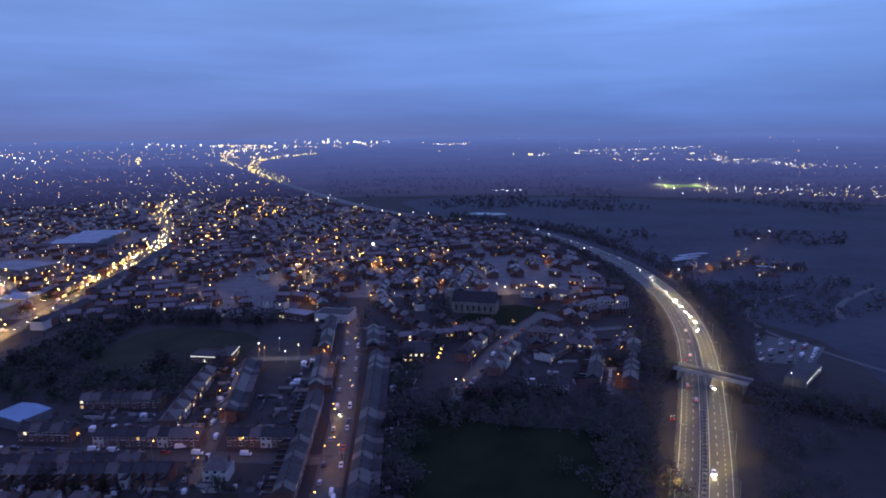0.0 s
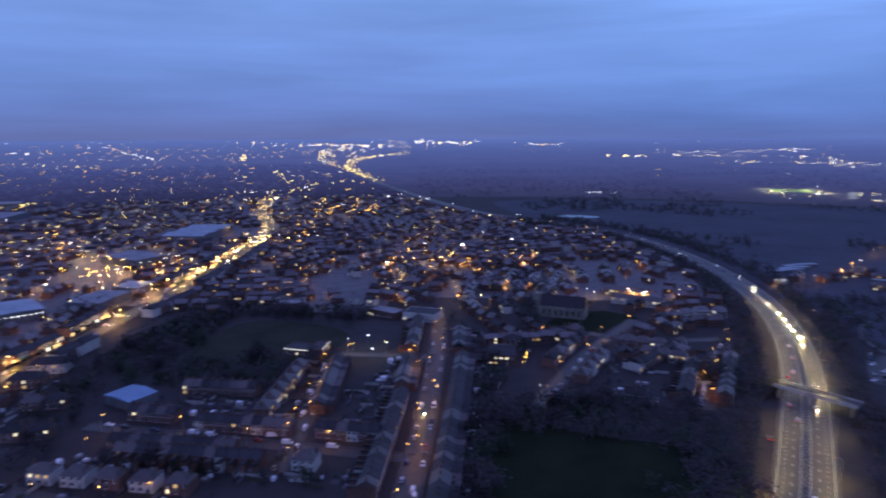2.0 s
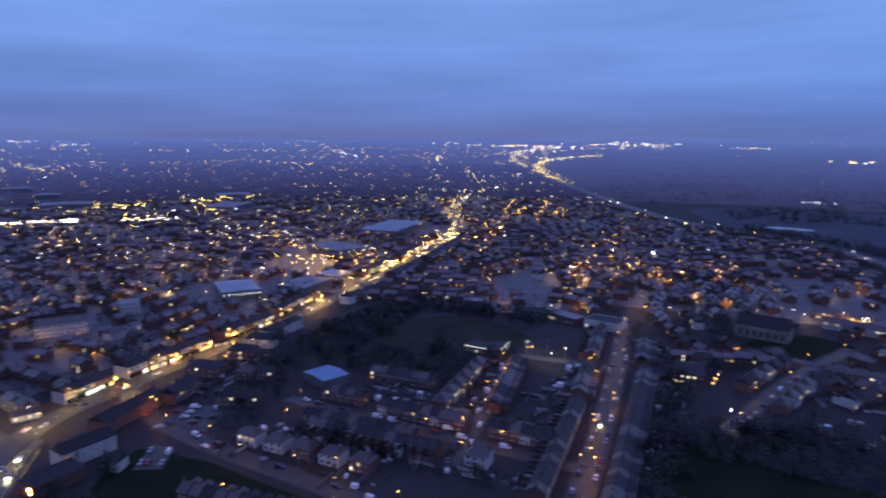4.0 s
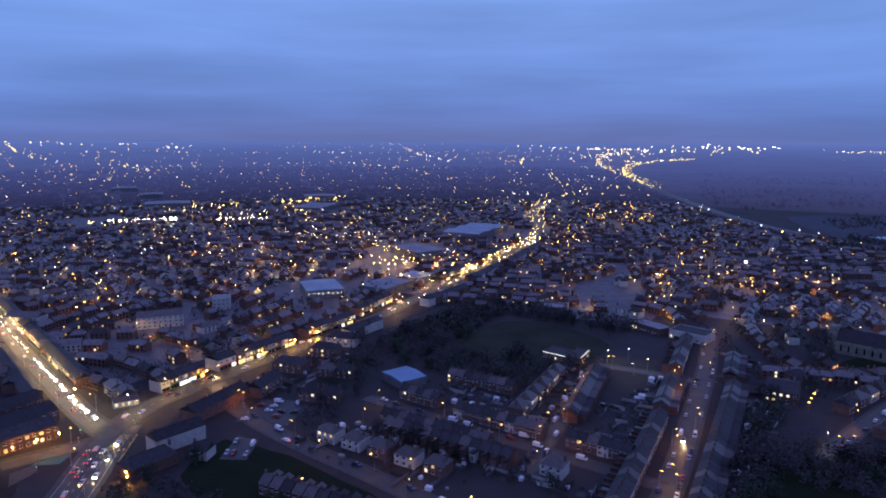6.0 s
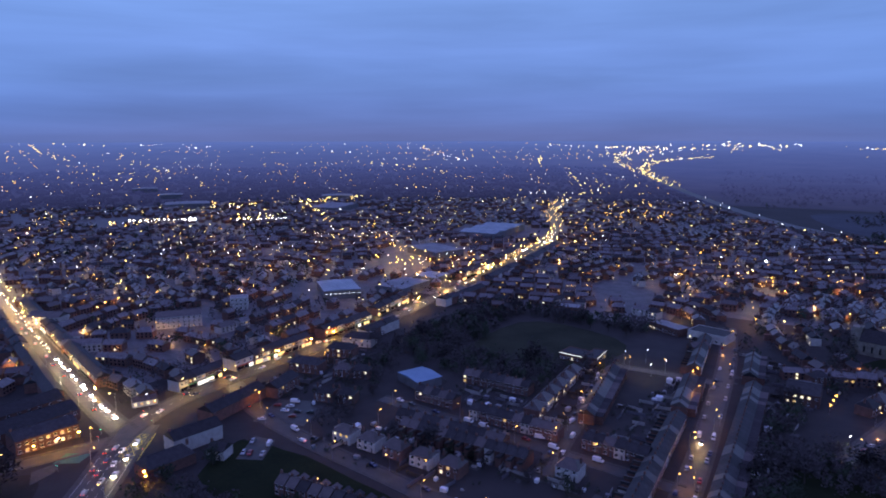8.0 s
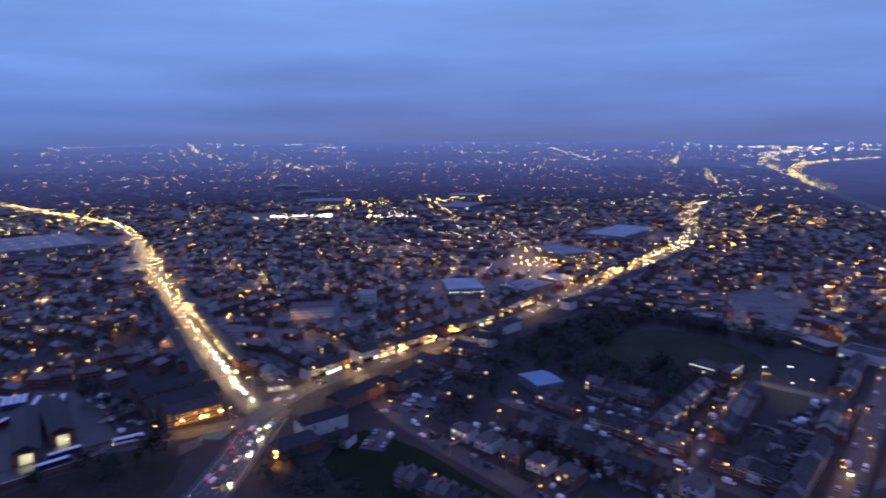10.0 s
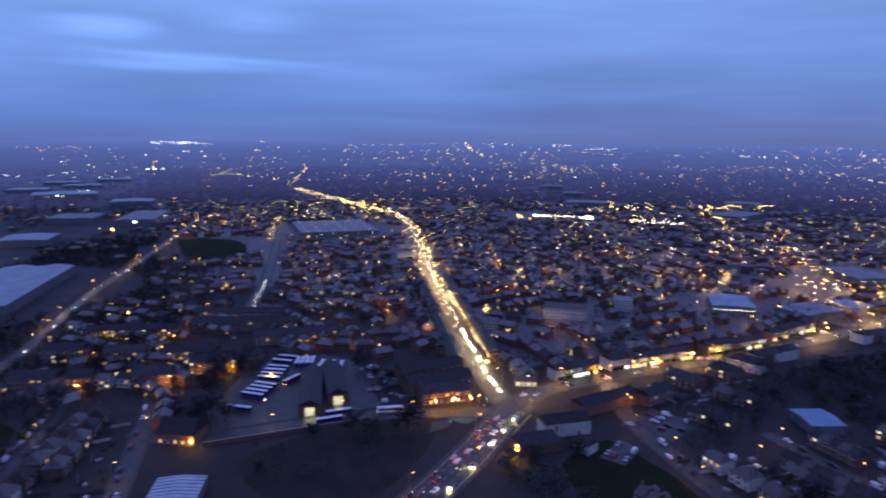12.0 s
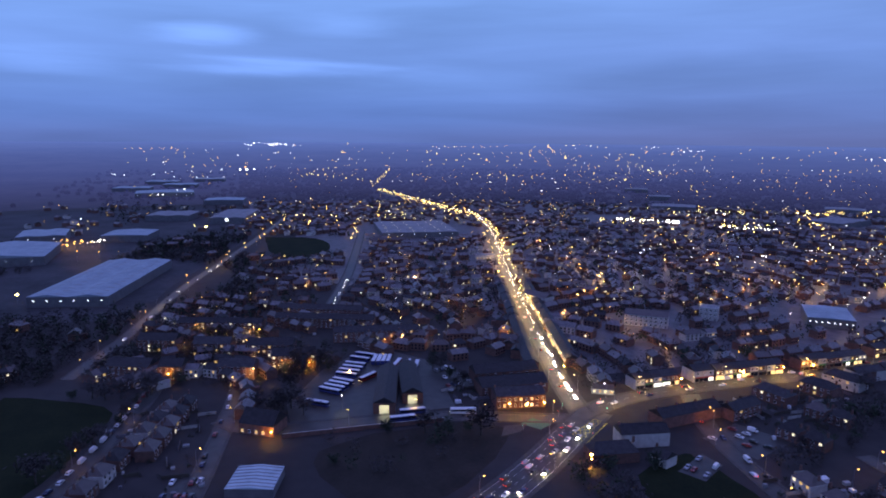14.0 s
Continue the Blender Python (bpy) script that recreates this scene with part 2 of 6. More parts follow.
# ---------------------------------------------------------------- building blocks
class Mesh:
    """Collects boxes, prisms and panels into one mesh."""

    def __init__(self):
        self.v, self.f, self.m, self.mats = [], [], [], []

    def slot(self, material):
        if material not in self.mats:
            self.mats.append(material)
        return self.mats.index(material)

    def add(self, verts, faces, material, m=None):
        n, s = len(self.v), self.slot(material)
        self.v += [tuple(m @ Vector(p)) if m else tuple(p) for p in verts]
        self.f += [tuple(i + n for i in face) for face in faces]
        self.m += [s] * len(faces)
        return self

    def box(self, x0, y0, z0, x1, y1, z1, material, m=None):
        v = [(x, y, z) for z in (z0, z1) for y in (y0, y1) for x in (x0, x1)]
        return self.add(v, [(0, 2, 3, 1), (4, 5, 7, 6), (0, 1, 5, 4), (2, 6, 7, 3), (0, 4, 6, 2), (1, 3, 7, 5)], material, m)

    def gable(self, x0, y0, z0, x1, y1, z1, material, hip=0.0, m=None):
        """A pitched roof with its ridge along x."""
        yc = (y0 + y1) / 2
        v = [(x0, y0, z0), (x1, y0, z0), (x1, y1, z0), (x0, y1, z0), (x0 + hip, yc, z1), (x1 - hip, yc, z1)]
        return self.add(v, [(0, 1, 5, 4), (2, 3, 4, 5), (0, 4, 3), (1, 2, 5), (3, 2, 1, 0)], material, m)

    def tube(self, points, radii, sides, material, m=None):
        """A tapered round bar along points."""
        v, f = [], []
        for i, p in enumerate(points):
            p = Vector(p)
            d = (Vector(points[min(i + 1, len(points) - 1)]) - Vector(points[max(i - 1, 0)])).normalized()
            a = d.orthogonal().normalized()
            b = d.cross(a)
            for k in range(sides):
                w = 2 * math.pi * k / sides
                v.append(p + radii[i] * (math.cos(w) * a + math.sin(w) * b))
        for i in range(len(points) - 1):
            for k in range(sides):
                j = (k + 1) % sides
                f.append((i * sides + k, i * sides + j, (i + 1) * sides + j, (i + 1) * sides + k))
        f += [tuple(range(sides))[::-1], tuple(range((len(points) - 1) * sides, len(points) * sides))]
        return self.add(v, f, material, m)

    def bulb(self, c, r, material):
        x, y, z = c
        v = [(x + r, y, z), (x, y + r, z), (x - r, y, z), (x, y - r, z), (x, y, z + r), (x, y, z - r)]
        return self.add(v, [(0, 1, 4), (1, 2, 4), (2, 3, 4), (3, 0, 4), (1, 0, 5), (2, 1, 5), (3, 2, 5), (0, 3, 5)], material)

    def data(self, name):
        me = bpy.data.meshes.new(name)
        me.from_pydata(self.v, [], self.f)
        for mat in self.mats:
            me.materials.append(mat)
        me.polygons.foreach_set("material_index", self.m)
        me.update()
        return me


def thing(name, mesh, label, category, group="", kind="", m=None):
    ob = new(name, mesh.data(name) if mesh else None)
    if m:
        ob.matrix_basis = m
    return tagged(ob, label, category, group, kind)


def part(name, mesh, parent, label=""):
    ob = new(name, mesh.data(name))
    ob.parent = parent
    return tagged(ob, label)


def rise(x, y):
    """The height of the land: flat town, distance raised to fit the camera's view."""
    s = min(max((math.hypot(x, y) - 2400) / 2500, 0), 1)
    return 100 * s ** 1.5


def along(line, step, start=0.0, offset=0.0):
    """Places every step metres along a line, offset to its left: x, y, heading in degrees."""
    left = start
    for (x0, y0), (x1, y1) in zip(line, line[1:]):
        n = math.hypot(x1 - x0, y1 - y0)
        ux, uy = (x1 - x0) / n, (y1 - y0) / n
        while left < n:
            yield x0 + ux * left - uy * offset, y0 + uy * left + ux * offset, math.degrees(math.atan2(uy, ux))
            left += step
        left -= n


def smooth(line, rounds=2):
    """Rounds off the corners of a line."""
    for _ in range(rounds):
        q = [line[0]]
        for (x0, y0), (x1, y1) in zip(line, line[1:]):
            q += [(x0 * 0.75 + x1 * 0.25, y0 * 0.75 + y1 * 0.25), (x0 * 0.25 + x1 * 0.75, y0 * 0.25 + y1 * 0.75)]
        line = q + [line[-1]]
    return line


def offset_line(line, d):
    out = []
    for i, (x, y) in enumerate(line):
        (x0, y0), (x1, y1) = line[max(i - 1, 0)], line[min(i + 1, len(line) - 1)]
        n = math.hypot(x1 - x0, y1 - y0)
        out.append((x - (y1 - y0) / n * d, y + (x1 - x0) / n * d))
    return out


def strip(mesh, line, width, z, material, thick=0.0):
    """A ribbon of road, pavement or paint along a line."""
    a, b = offset_line(line, width / 2), offset_line(line, -width / 2)
    n = len(line)
    v = [(x, y, z + rise(x, y)) for x, y in a + b]
    f = [(i, n + i, n + i + 1, i + 1) for i in range(n - 1)]
    if thick:
        v += [(x, y, h - thick) for x, y, h in v]
        f += [(i, i + 1, 2 * n + i + 1, 2 * n + i) for i in range(n - 1)]
        f += [(n + i + 1, n + i, 3 * n + i, 3 * n + i + 1) for i in range(n - 1)]
        f += [(0, 2 * n, 3 * n, n), (n - 1, 2 * n - 1, 4 * n - 1, 3 * n - 1)]
    mesh.add(v, f, material)
    return mesh


def patch(name, corners, z, material, label, category, kind="structure"):
    """A flat piece of land with a ragged edge."""
    line = smooth(corners + corners[:1], 2)[:-1]
    mesh = Mesh().add([(x + rng.uniform(-1.5, 1.5), y + rng.uniform(-1.5, 1.5), z) for x, y in line], [tuple(range(len(line)))], material)
    return thing(name, mesh, label, category, kind=kind)


# ---------------------------------------------------------------- land and roads
def ring(radii, material):
    """A round sheet of land between the given radii."""
    sides, v, f = 96, [], []
    for r in radii:
        for k in range(sides):
            a = 2 * math.pi * k / sides
            v.append((r * math.cos(a), r * math.sin(a), rise(r, 0)))
    for i in range(len(radii) - 1):
        for k in range(sides):
            j = (k + 1) % sides
            f.append((i * sides + k, (i + 1) * sides + k, (i + 1) * sides + j, i * sides + j))
    return Mesh().add(v, f, material)


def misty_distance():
    """Land colours with distance haze painted in as blue emission growing outward."""
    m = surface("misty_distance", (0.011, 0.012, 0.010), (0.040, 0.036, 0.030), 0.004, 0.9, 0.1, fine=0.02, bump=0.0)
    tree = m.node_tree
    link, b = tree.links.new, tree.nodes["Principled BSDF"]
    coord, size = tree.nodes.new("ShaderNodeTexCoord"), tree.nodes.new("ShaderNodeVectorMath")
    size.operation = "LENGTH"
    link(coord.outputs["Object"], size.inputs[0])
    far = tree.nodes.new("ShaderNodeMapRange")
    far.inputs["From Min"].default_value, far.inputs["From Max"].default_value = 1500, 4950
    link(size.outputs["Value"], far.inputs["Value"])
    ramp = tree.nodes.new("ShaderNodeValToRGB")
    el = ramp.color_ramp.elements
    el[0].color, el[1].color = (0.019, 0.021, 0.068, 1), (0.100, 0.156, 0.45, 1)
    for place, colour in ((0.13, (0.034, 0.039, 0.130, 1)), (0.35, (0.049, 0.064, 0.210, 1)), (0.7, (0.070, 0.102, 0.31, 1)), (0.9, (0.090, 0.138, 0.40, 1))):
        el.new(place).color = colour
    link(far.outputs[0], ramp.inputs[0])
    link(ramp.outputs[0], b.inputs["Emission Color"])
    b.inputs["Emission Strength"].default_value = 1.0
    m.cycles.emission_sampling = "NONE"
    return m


HAZE_GLOW = misty_distance()
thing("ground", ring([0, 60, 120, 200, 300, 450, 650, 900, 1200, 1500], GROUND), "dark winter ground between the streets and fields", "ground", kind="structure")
thing("backdrop", ring([1500, 1700, 1900, 2100, 2400, 2550, 2700, 2850, 3000, 3300, 3600, 3900, 4200, 4500, 4750, 4950], HAZE_GLOW), "land rising to the horizon, blue haze painted on as glow", "backdrop", kind="structure")

MOTORWAY = [(44, 100), (70, 168), (102, 242), (127, 308), (153, 380), (173, 446), (188, 520), (196, 600), (194, 690), (182, 770), (160, 860),
            (124, 955), (60, 1040), (-20, 1105), (-130, 1230), (-349, 1674), (-521, 2077), (-691, 2459), (-797, 2806), (-831, 3083), (-744, 3361), (-640, 3500)]
SLIP_ROAD = [(-640, 2340), (-824, 2720), (-988, 3000), (-1113, 3482), (-1110, 3860)]
ROAD_A = [(-296, 180), (-326, 186), (-395, 206), (-480, 231), (-603, 268), (-760, 319), (-930, 374), (-1053, 412), (-1235, 409), (-1485, 385), (-1750, 370)]
ROAD_B = [(-292, 176), (-304, 200), (-309, 225), (-310, 262), (-310, 302), (-308, 341), (-308, 390), (-315, 466), (-326, 551), (-330, 651), (-348, 795), (-408, 982),
          (-498, 1155), (-560, 1400)]
ROAD_S = [(-296, 188), (-278, 166), (-257, 143), (-237, 118), (-221, 95), (-200, 62), (-186, 30), (-176, 0)]
ROAD_L = [(-290, 172), (-299, 148), (-308, 124), (-316, 95), (-319, 60), (-319, 30), (-324, 8), (-340, -4)]
ROAD_W = [(-425, -93), (-470, -82), (-515, -71), (-663, -47), (-806, -8), (-1000, 40), (-1216, 89)]
STREET_5 = [(-303, 253), (-278, 240), (-252, 229), (-203, 219), (-166, 215), (-120, 208), (-60, 200)]
STREET_1 = [(-42, 180), (-47, 239), (-50, 300), (-57, 376), (-64, 454), (-78, 530)]
STREET_2 = [(-103, 245), (-109, 283), (-114, 327), (-125, 397)]
STREET_3 = [(4, 333), (21, 384), (32, 418), (52, 458), (78, 510)]
STREET_4 = [(90, 340), (111, 413), (136, 465)]
STREET_6 = [(-215, 282), (-160, 278), (-106, 274), (-50, 270)]
STREET_7 = [(-125, 402), (-100, 405), (-60, 405)]
STREET_W1 = [(-250, -80), (-282, -67), (-326, -55), (-374, -44), (-410, -40)]
STREET_W3 = [(-235, -22), (-266, -13), (-325, -3), (-369, 4), (-400, 6)]
STREET_E = [(40, 470), (80, 455), (140, 470)]
STREET_N = [(-500, 66), (-574, 86), (-679, 116), (-854, 156), (-1009, 190)]
TRACK_E = [(300, 340), (262, 366), (244, 405), (222, 465), (240, 520), (302, 560)]


def road(name, line, width, label, z=0.06, kerb=2.0):
    line = smooth(line)
    ob = thing(name, strip(Mesh(), line, width, z, ASPHALT), label, "road", kind="structure")
    for side in ((1, -1) if kerb else ()):
        part("pavement", strip(Mesh(), offset_line(line, side * (width / 2 + kerb / 2)), kerb, z + 0.12, PAVING, 0.15), ob)
    return ob


ROADS = [road("motorway", MOTORWAY, 22.5, "dark asphalt dual carriageway with white lane lines", 0.10, 0),
         road("road_west", ROAD_A, 10.0, "busy lamp-lit asphalt high road with queuing traffic", 0.07),
         road("road_north", ROAD_B, 11.0, "lamp-lit asphalt shopping road running through the town", 0.075),
         road("road_south", ROAD_S, 16.0, "wide asphalt approach road with filter lanes", 0.08),
         road("road_junction_arm", ROAD_L, 9.0, "asphalt road past the bus depot", 0.065),
         road("road_industrial", ROAD_W, 7.0, "asphalt road towards the warehouses", 0.06, 1.2)]
for line, width in ((STREET_5, 8.0), (STREET_1, 9.0), (STREET_2, 7.0), (STREET_3, 7.0), (STREET_4, 7.0), (STREET_6, 6.5), (STREET_7, 7.0),
                    (STREET_W1, 7.0), (STREET_W3, 7.0), (STREET_E, 6.5), (STREET_N, 8.0)):
    ROADS.append(road("street", line, width, "narrow asphalt residential street with kerbed pavements", 0.05 + 0.002 * len(ROADS), 1.6))

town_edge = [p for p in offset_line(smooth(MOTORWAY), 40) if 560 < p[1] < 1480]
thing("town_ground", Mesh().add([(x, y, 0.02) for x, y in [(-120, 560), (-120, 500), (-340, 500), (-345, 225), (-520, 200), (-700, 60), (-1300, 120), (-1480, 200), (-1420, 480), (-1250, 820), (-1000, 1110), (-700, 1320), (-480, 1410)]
                             + town_edge[::-1]], [tuple(range(13 + len(town_edge)))], HAZY_TOWN_GROUND), "grey yards, gardens and lanes between the houses of the town, paled for haze", "ground", kind="structure")
patch("valley_pasture", [(235, 300), (262, 430), (225, 480), (215, 620), (205, 760), (160, 900), (90, 1040), (-10, 1140), (-60, 1250), (-100, 1440), (200, 1470), (700, 1310), (1150, 950), (1300, 500), (700, 250), (400, 200)], 0.03, HAZE_PASTURE, "dark open pasture in the valley beyond the motorway, tinted haze blue", "field")
patch("industrial_yards", [(-560, -75), (-660, -60), (-810, -20), (-1000, 28), (-1220, 75), (-1400, 60), (-1440, -200), (-1300, -560), (-900, -520), (-560, -240)], 0.025, YARDS, "grey concrete yards and rough ground between the warehouses", "ground")
patch("playing_field", [(-220, 368), (-226, 482), (-120, 460), (-132, 388)], 0.04, PALER_GRASS, "dark green mown playing field edged by trees", "field")
patch("meadow", [(-28, 342), (30, 300), (84, 300), (62, 215), (-18, 215)], 0.04, GRASS, "dark green rough meadow beside the motorway", "field")
patch("churchyard", [(0, 475), (40, 455), (66, 498), (90, 520), (40, 540)], 0.04, GRASS, "dark green lawn beside the church", "field")
patch("green", [(-240, 205), (-232, 165), (-150, 160), (-120, 198), (-200, 210)], 0.04, GRASS, "dark green lawn below the curving street", "field")
patch("scrub", [(-302, 120), (-300, 35), (-245, 40), (-228, 80), (-265, 125), (-290, 135)], 0.04, SCRUB, "dark brown scrubland inside the junction", "scrub")
patch("sports_field", [(-405, -120), (-372, -52), (-320, -66), (-250, -90), (-300, -140)], 0.04, GRASS, "dark green playing field beside the street", "field")
patch("park", [(-985, 45), (-960, 130), (-810, 120), (-790, 43)], 0.04, GRASS, "dark green park lawn among the houses", "field")


# ---------------------------------------------------------------- houses
def window_mesh(w, h, pane):
    mesh = Mesh()
    mesh.box(-w / 2, -0.06, 0, w / 2, 0.02, h, FRAME)
    for x0, x1 in ((-w / 2 + 0.08, -0.04), (0.04, w / 2 - 0.08)):
        mesh.box(x0, -0.09, 0.08, x1, -0.05, h - 0.08, pane)
    mesh.box(-w / 2 - 0.1, -0.16, -0.1, w / 2 + 0.1, 0.0, -0.003, FRAME)
    return mesh


WINDOWS = {}


def window(parent, w, h, pane, x, y, z, turn=0.0):
    key = (w, h, pane.name)
    if key not in WINDOWS:
        WINDOWS[key] = window_mesh(w, h, pane).data("window")
    ob = new("window", WINDOWS[key])
    ob.parent = parent
    ob.matrix_basis = pose(x, y, z, 0, 0, turn)
    return ob


def pick_pane(chance, white=0.4):
    if rng.random() > chance:
        return GLASS
    return LIT_WHITE if rng.random() < white else LIT


def block(name, label, category, m, w, d, h, wall, roof, pitch=2.5, hip=0.0, floors=2, bays=2, lit=0.1, chimneys=1, rear=True, door=True, group="", sides=(-1, 1)):
    """A building with a pitched or flat roof, chimneys, doors and windows on its long sides."""
    body = Mesh().box(-w / 2, -d / 2, 0, w / 2, d / 2, h, wall)
    if pitch and not hip:
        body.add([(sx * w / 2, y, z) for sx in (-1, 1) for y, z in ((-d / 2, h), (d / 2, h), (0, h + pitch * 0.96))], [(0, 2, 1), (3, 4, 5)], wall)
    house = thing(name, body, label, category, group, m=m)
    if pitch:
        top = Mesh().gable(-w / 2 - 0.03, -d / 2 - 0.35, h - 0.12, w / 2 + 0.03, d / 2 + 0.35, h + pitch, roof, hip)
        top.box(-w / 2 + hip, -0.12, h + pitch - 0.05, w / 2 - hip, 0.12, h + pitch + 0.1, roof)
        cover = part("roof", top, house)
        top.box(-w / 2, -d / 2 - 0.47, h - 0.2, w / 2, -d / 2 - 0.36, h - 0.08, FRAME)
    else:
        top = Mesh().box(-w / 2 + 0.3, -d / 2 + 0.3, h, w / 2 - 0.3, d / 2 - 0.3, h + 0.12, roof)
        cover = part("roof", top, house)
        rim = Mesh()
        for x0, y0, x1, y1 in ((-w / 2, -d / 2, w / 2, -d / 2 + 0.3), (-w / 2, d / 2 - 0.3, w / 2, d / 2), (-w / 2, -d / 2 + 0.3, -w / 2 + 0.3, d / 2 - 0.3), (w / 2 - 0.3, -d / 2 + 0.3, w / 2, d / 2 - 0.3)):
            rim.box(x0, y0, h + 0.003, x1, y1, h + 0.5, wall)
        part("parapet", rim, house)
    for k in range(chimneys):
        cx = -w / 2 + 0.6 + (w - 1.2) * (k / max(1, chimneys - 1) if chimneys > 1 else 0)
        stack = Mesh().box(cx - 0.5, -0.35, h + pitch * 0.6, cx + 0.5, 0.35, h + pitch + 1.1, BRICK)
        for j in (-0.25, 0.25):
            stack.tube([(cx + j, 0, h + pitch + 1.1), (cx + j, 0, h + pitch + 1.5)], [0.14, 0.11], 6, TILE)
        part("chimney", stack, cover)
    step, storey = w / bays, h / floors
    for side in sides:
        turn = 0 if side < 0 else 180
        for fl in range(floors):
            for b in range(bays):
                x = -w / 2 + step * (b + 0.5)
                if door and fl == 0 and b == bays - 1 and side < 0:
                    part("door", Mesh().box(x - 0.5, -d / 2 - 0.05, 0, x + 0.5, -d / 2 + 0.03, 2.1, DOOR), house)
                    continue
                if side > 0 and (fl == 0 or rear and b == 0):
                    continue
                window(house, 1.5 if step > 2.3 else 1.1, 1.4 if fl else 1.6, pick_pane(lit), x * (1 if side < 0 else -1), side * d / 2, storey * fl + 0.9, turn)
    if rear:
        ext = Mesh().box(-w / 2 + 0.1, d / 2, 0, -w / 2 + 2.6, d / 2 + 4.0, h * 0.8, wall)
        ext.add([(-w / 2, d / 2 - 0.1, h * 0.8 + 1.1), (-w / 2, d / 2 + 4.2, h * 0.8 + 1.1), (-w / 2 + 2.9, d / 2 + 4.2, h * 0.8), (-w / 2 + 2.9, d / 2 - 0.1, h * 0.8),
                 (-w / 2, d / 2 - 0.1, h * 0.8 - 0.1), (-w / 2, d / 2 + 4.2, h * 0.8 - 0.1)], [(0, 3, 2, 1), (1, 2, 5), (0, 4, 3), (0, 1, 5, 4)], roof)
        part("rear_extension", ext, house)
    return house


TERRACE = []
for wall, roof, text in ((BRICK, SLATE, "red brick terraced house with a slate roof"), (BRICK, TILE, "red brick terraced house with a tiled roof"),
                         (RENDER, SLATE, "white-rendered terraced house with a slate roof")):
    for lit in (0.0, 0.0, 0.2, 0.35):
        TERRACE.append(block("terraced_house", text + (" and lit windows" if lit else " and dark windows"), "house", pose(0, 0, -60), 5.0, 8.0, 5.4, wall, roof, 2.6,
                             lit=lit, group="terraced houses along the streets"))
SEMI = []
for wall, roof, text in ((BRICK, TILE, "brick semi-detached house with a hipped tile roof"), (RENDER, TILE, "white-rendered semi-detached house with a hipped tile roof"),
                         (BRICK, SLATE, "brick detached villa with a hipped slate roof")):
    for lit in (0.0, 0.35):
        SEMI.append(block("semi_detached_house", text + (", some windows lit" if lit else ", windows dark"), "house", pose(0, 0, -60), 10.5, 8.5, 5.2, wall, roof, 3.0, 3.2,
                          bays=3, lit=lit, chimneys=2, rear=False, group="semi-detached houses along the streets"))
USED = set()


def put(kinds, x, y, turn, weights=None):
    """A copy of one of the kinds; the first use takes the original."""
    ob = rng.choices(kinds, weights)[0] if weights else rng.choice(kinds)
    m = pose(x, y, rise(x, y), 0, 0, turn)
    if ob.name not in USED:
        USED.add(ob.name)
        ob.matrix_basis = m
        return ob
    return copy_thing(ob, m)


def row(kinds, p0, p1, width, weights=None, gap=0.0):
    """Houses from p0 to p1; their fronts look to the right of that way."""
    n = max(1, round(math.dist(p0, p1) / (width + gap)))
    turn = math.degrees(math.atan2(p1[1] - p0[1], p1[0] - p0[0]))
    for k in range(n):
        s = (k + 0.5) / n
        put(kinds, p0[0] + (p1[0] - p0[0]) * s, p0[1] + (p1[1] - p0[1]) * s, turn, weights)


BRICKS = [4, 4, 2, 1, 3, 3, 1, 1, 0.4, 0.4, 0.3, 0.2]
row(TERRACE, (-160, 288), (-111, 287), 5.0, BRICKS)
row(TERRACE, (-198, 294), (-173, 293), 5.0, BRICKS)
row(TERRACE, (-189, 330), (-147, 331), 5.2, BRICKS)
row(TERRACE, (-188, 262), (-128, 263), 5.0, BRICKS)
row(TERRACE, (-112, 255), (-180, 254), 5.4, BRICKS)
row(SEMI, (-102, 257), (-86, 257), 11.0, [0, 0, 1, 0, 0, 0])
row(TERRACE, (-99, 287), (-68, 286), 5.0, [2, 2, 1, 1, 1, 1, 1, 1, 2, 1, 1, 1])
row(TERRACE, (-62, 235), (-68, 335), 5.0, BRICKS)
row(TERRACE, (-75, 395), (-70, 345), 5.0, BRICKS)
row(TERRACE, (-42, 400), (-33, 225), 5.0, BRICKS)
row(TERRACE, (-50, 455), (-46, 412), 5.0, BRICKS)
row(TERRACE, (-77, 412), (-84, 480), 5.0, BRICKS)
row(TERRACE, (-118, 385), (-107, 310), 5.0, BRICKS)
row(SEMI, (-133, 300), (-138, 375), 11.0, None, 1.5)
row(SEMI, (10, 395), (36, 458), 10.5, None, 3)
row(SEMI, (46, 418), (28, 370), 10.5, None, 3)
row(TERRACE, (62, 395), (100, 445), 5.2, BRICKS)
row(TERRACE, (102, 350), (124, 420), 5.2, BRICKS)
row(TERRACE, (82, 352), (98, 405), 5.2, BRICKS)
row(SEMI, (-205, 232), (-130, 232), 11.0, None, 4)
row(SEMI, (-300, -36), (-365, -20), 10.5, None, 3)
row(SEMI, (-255, -62), (-360, -28), 10.5, None, 4)
row(TERRACE, (-190, 182), (-140, 186), 5.5, BRICKS)


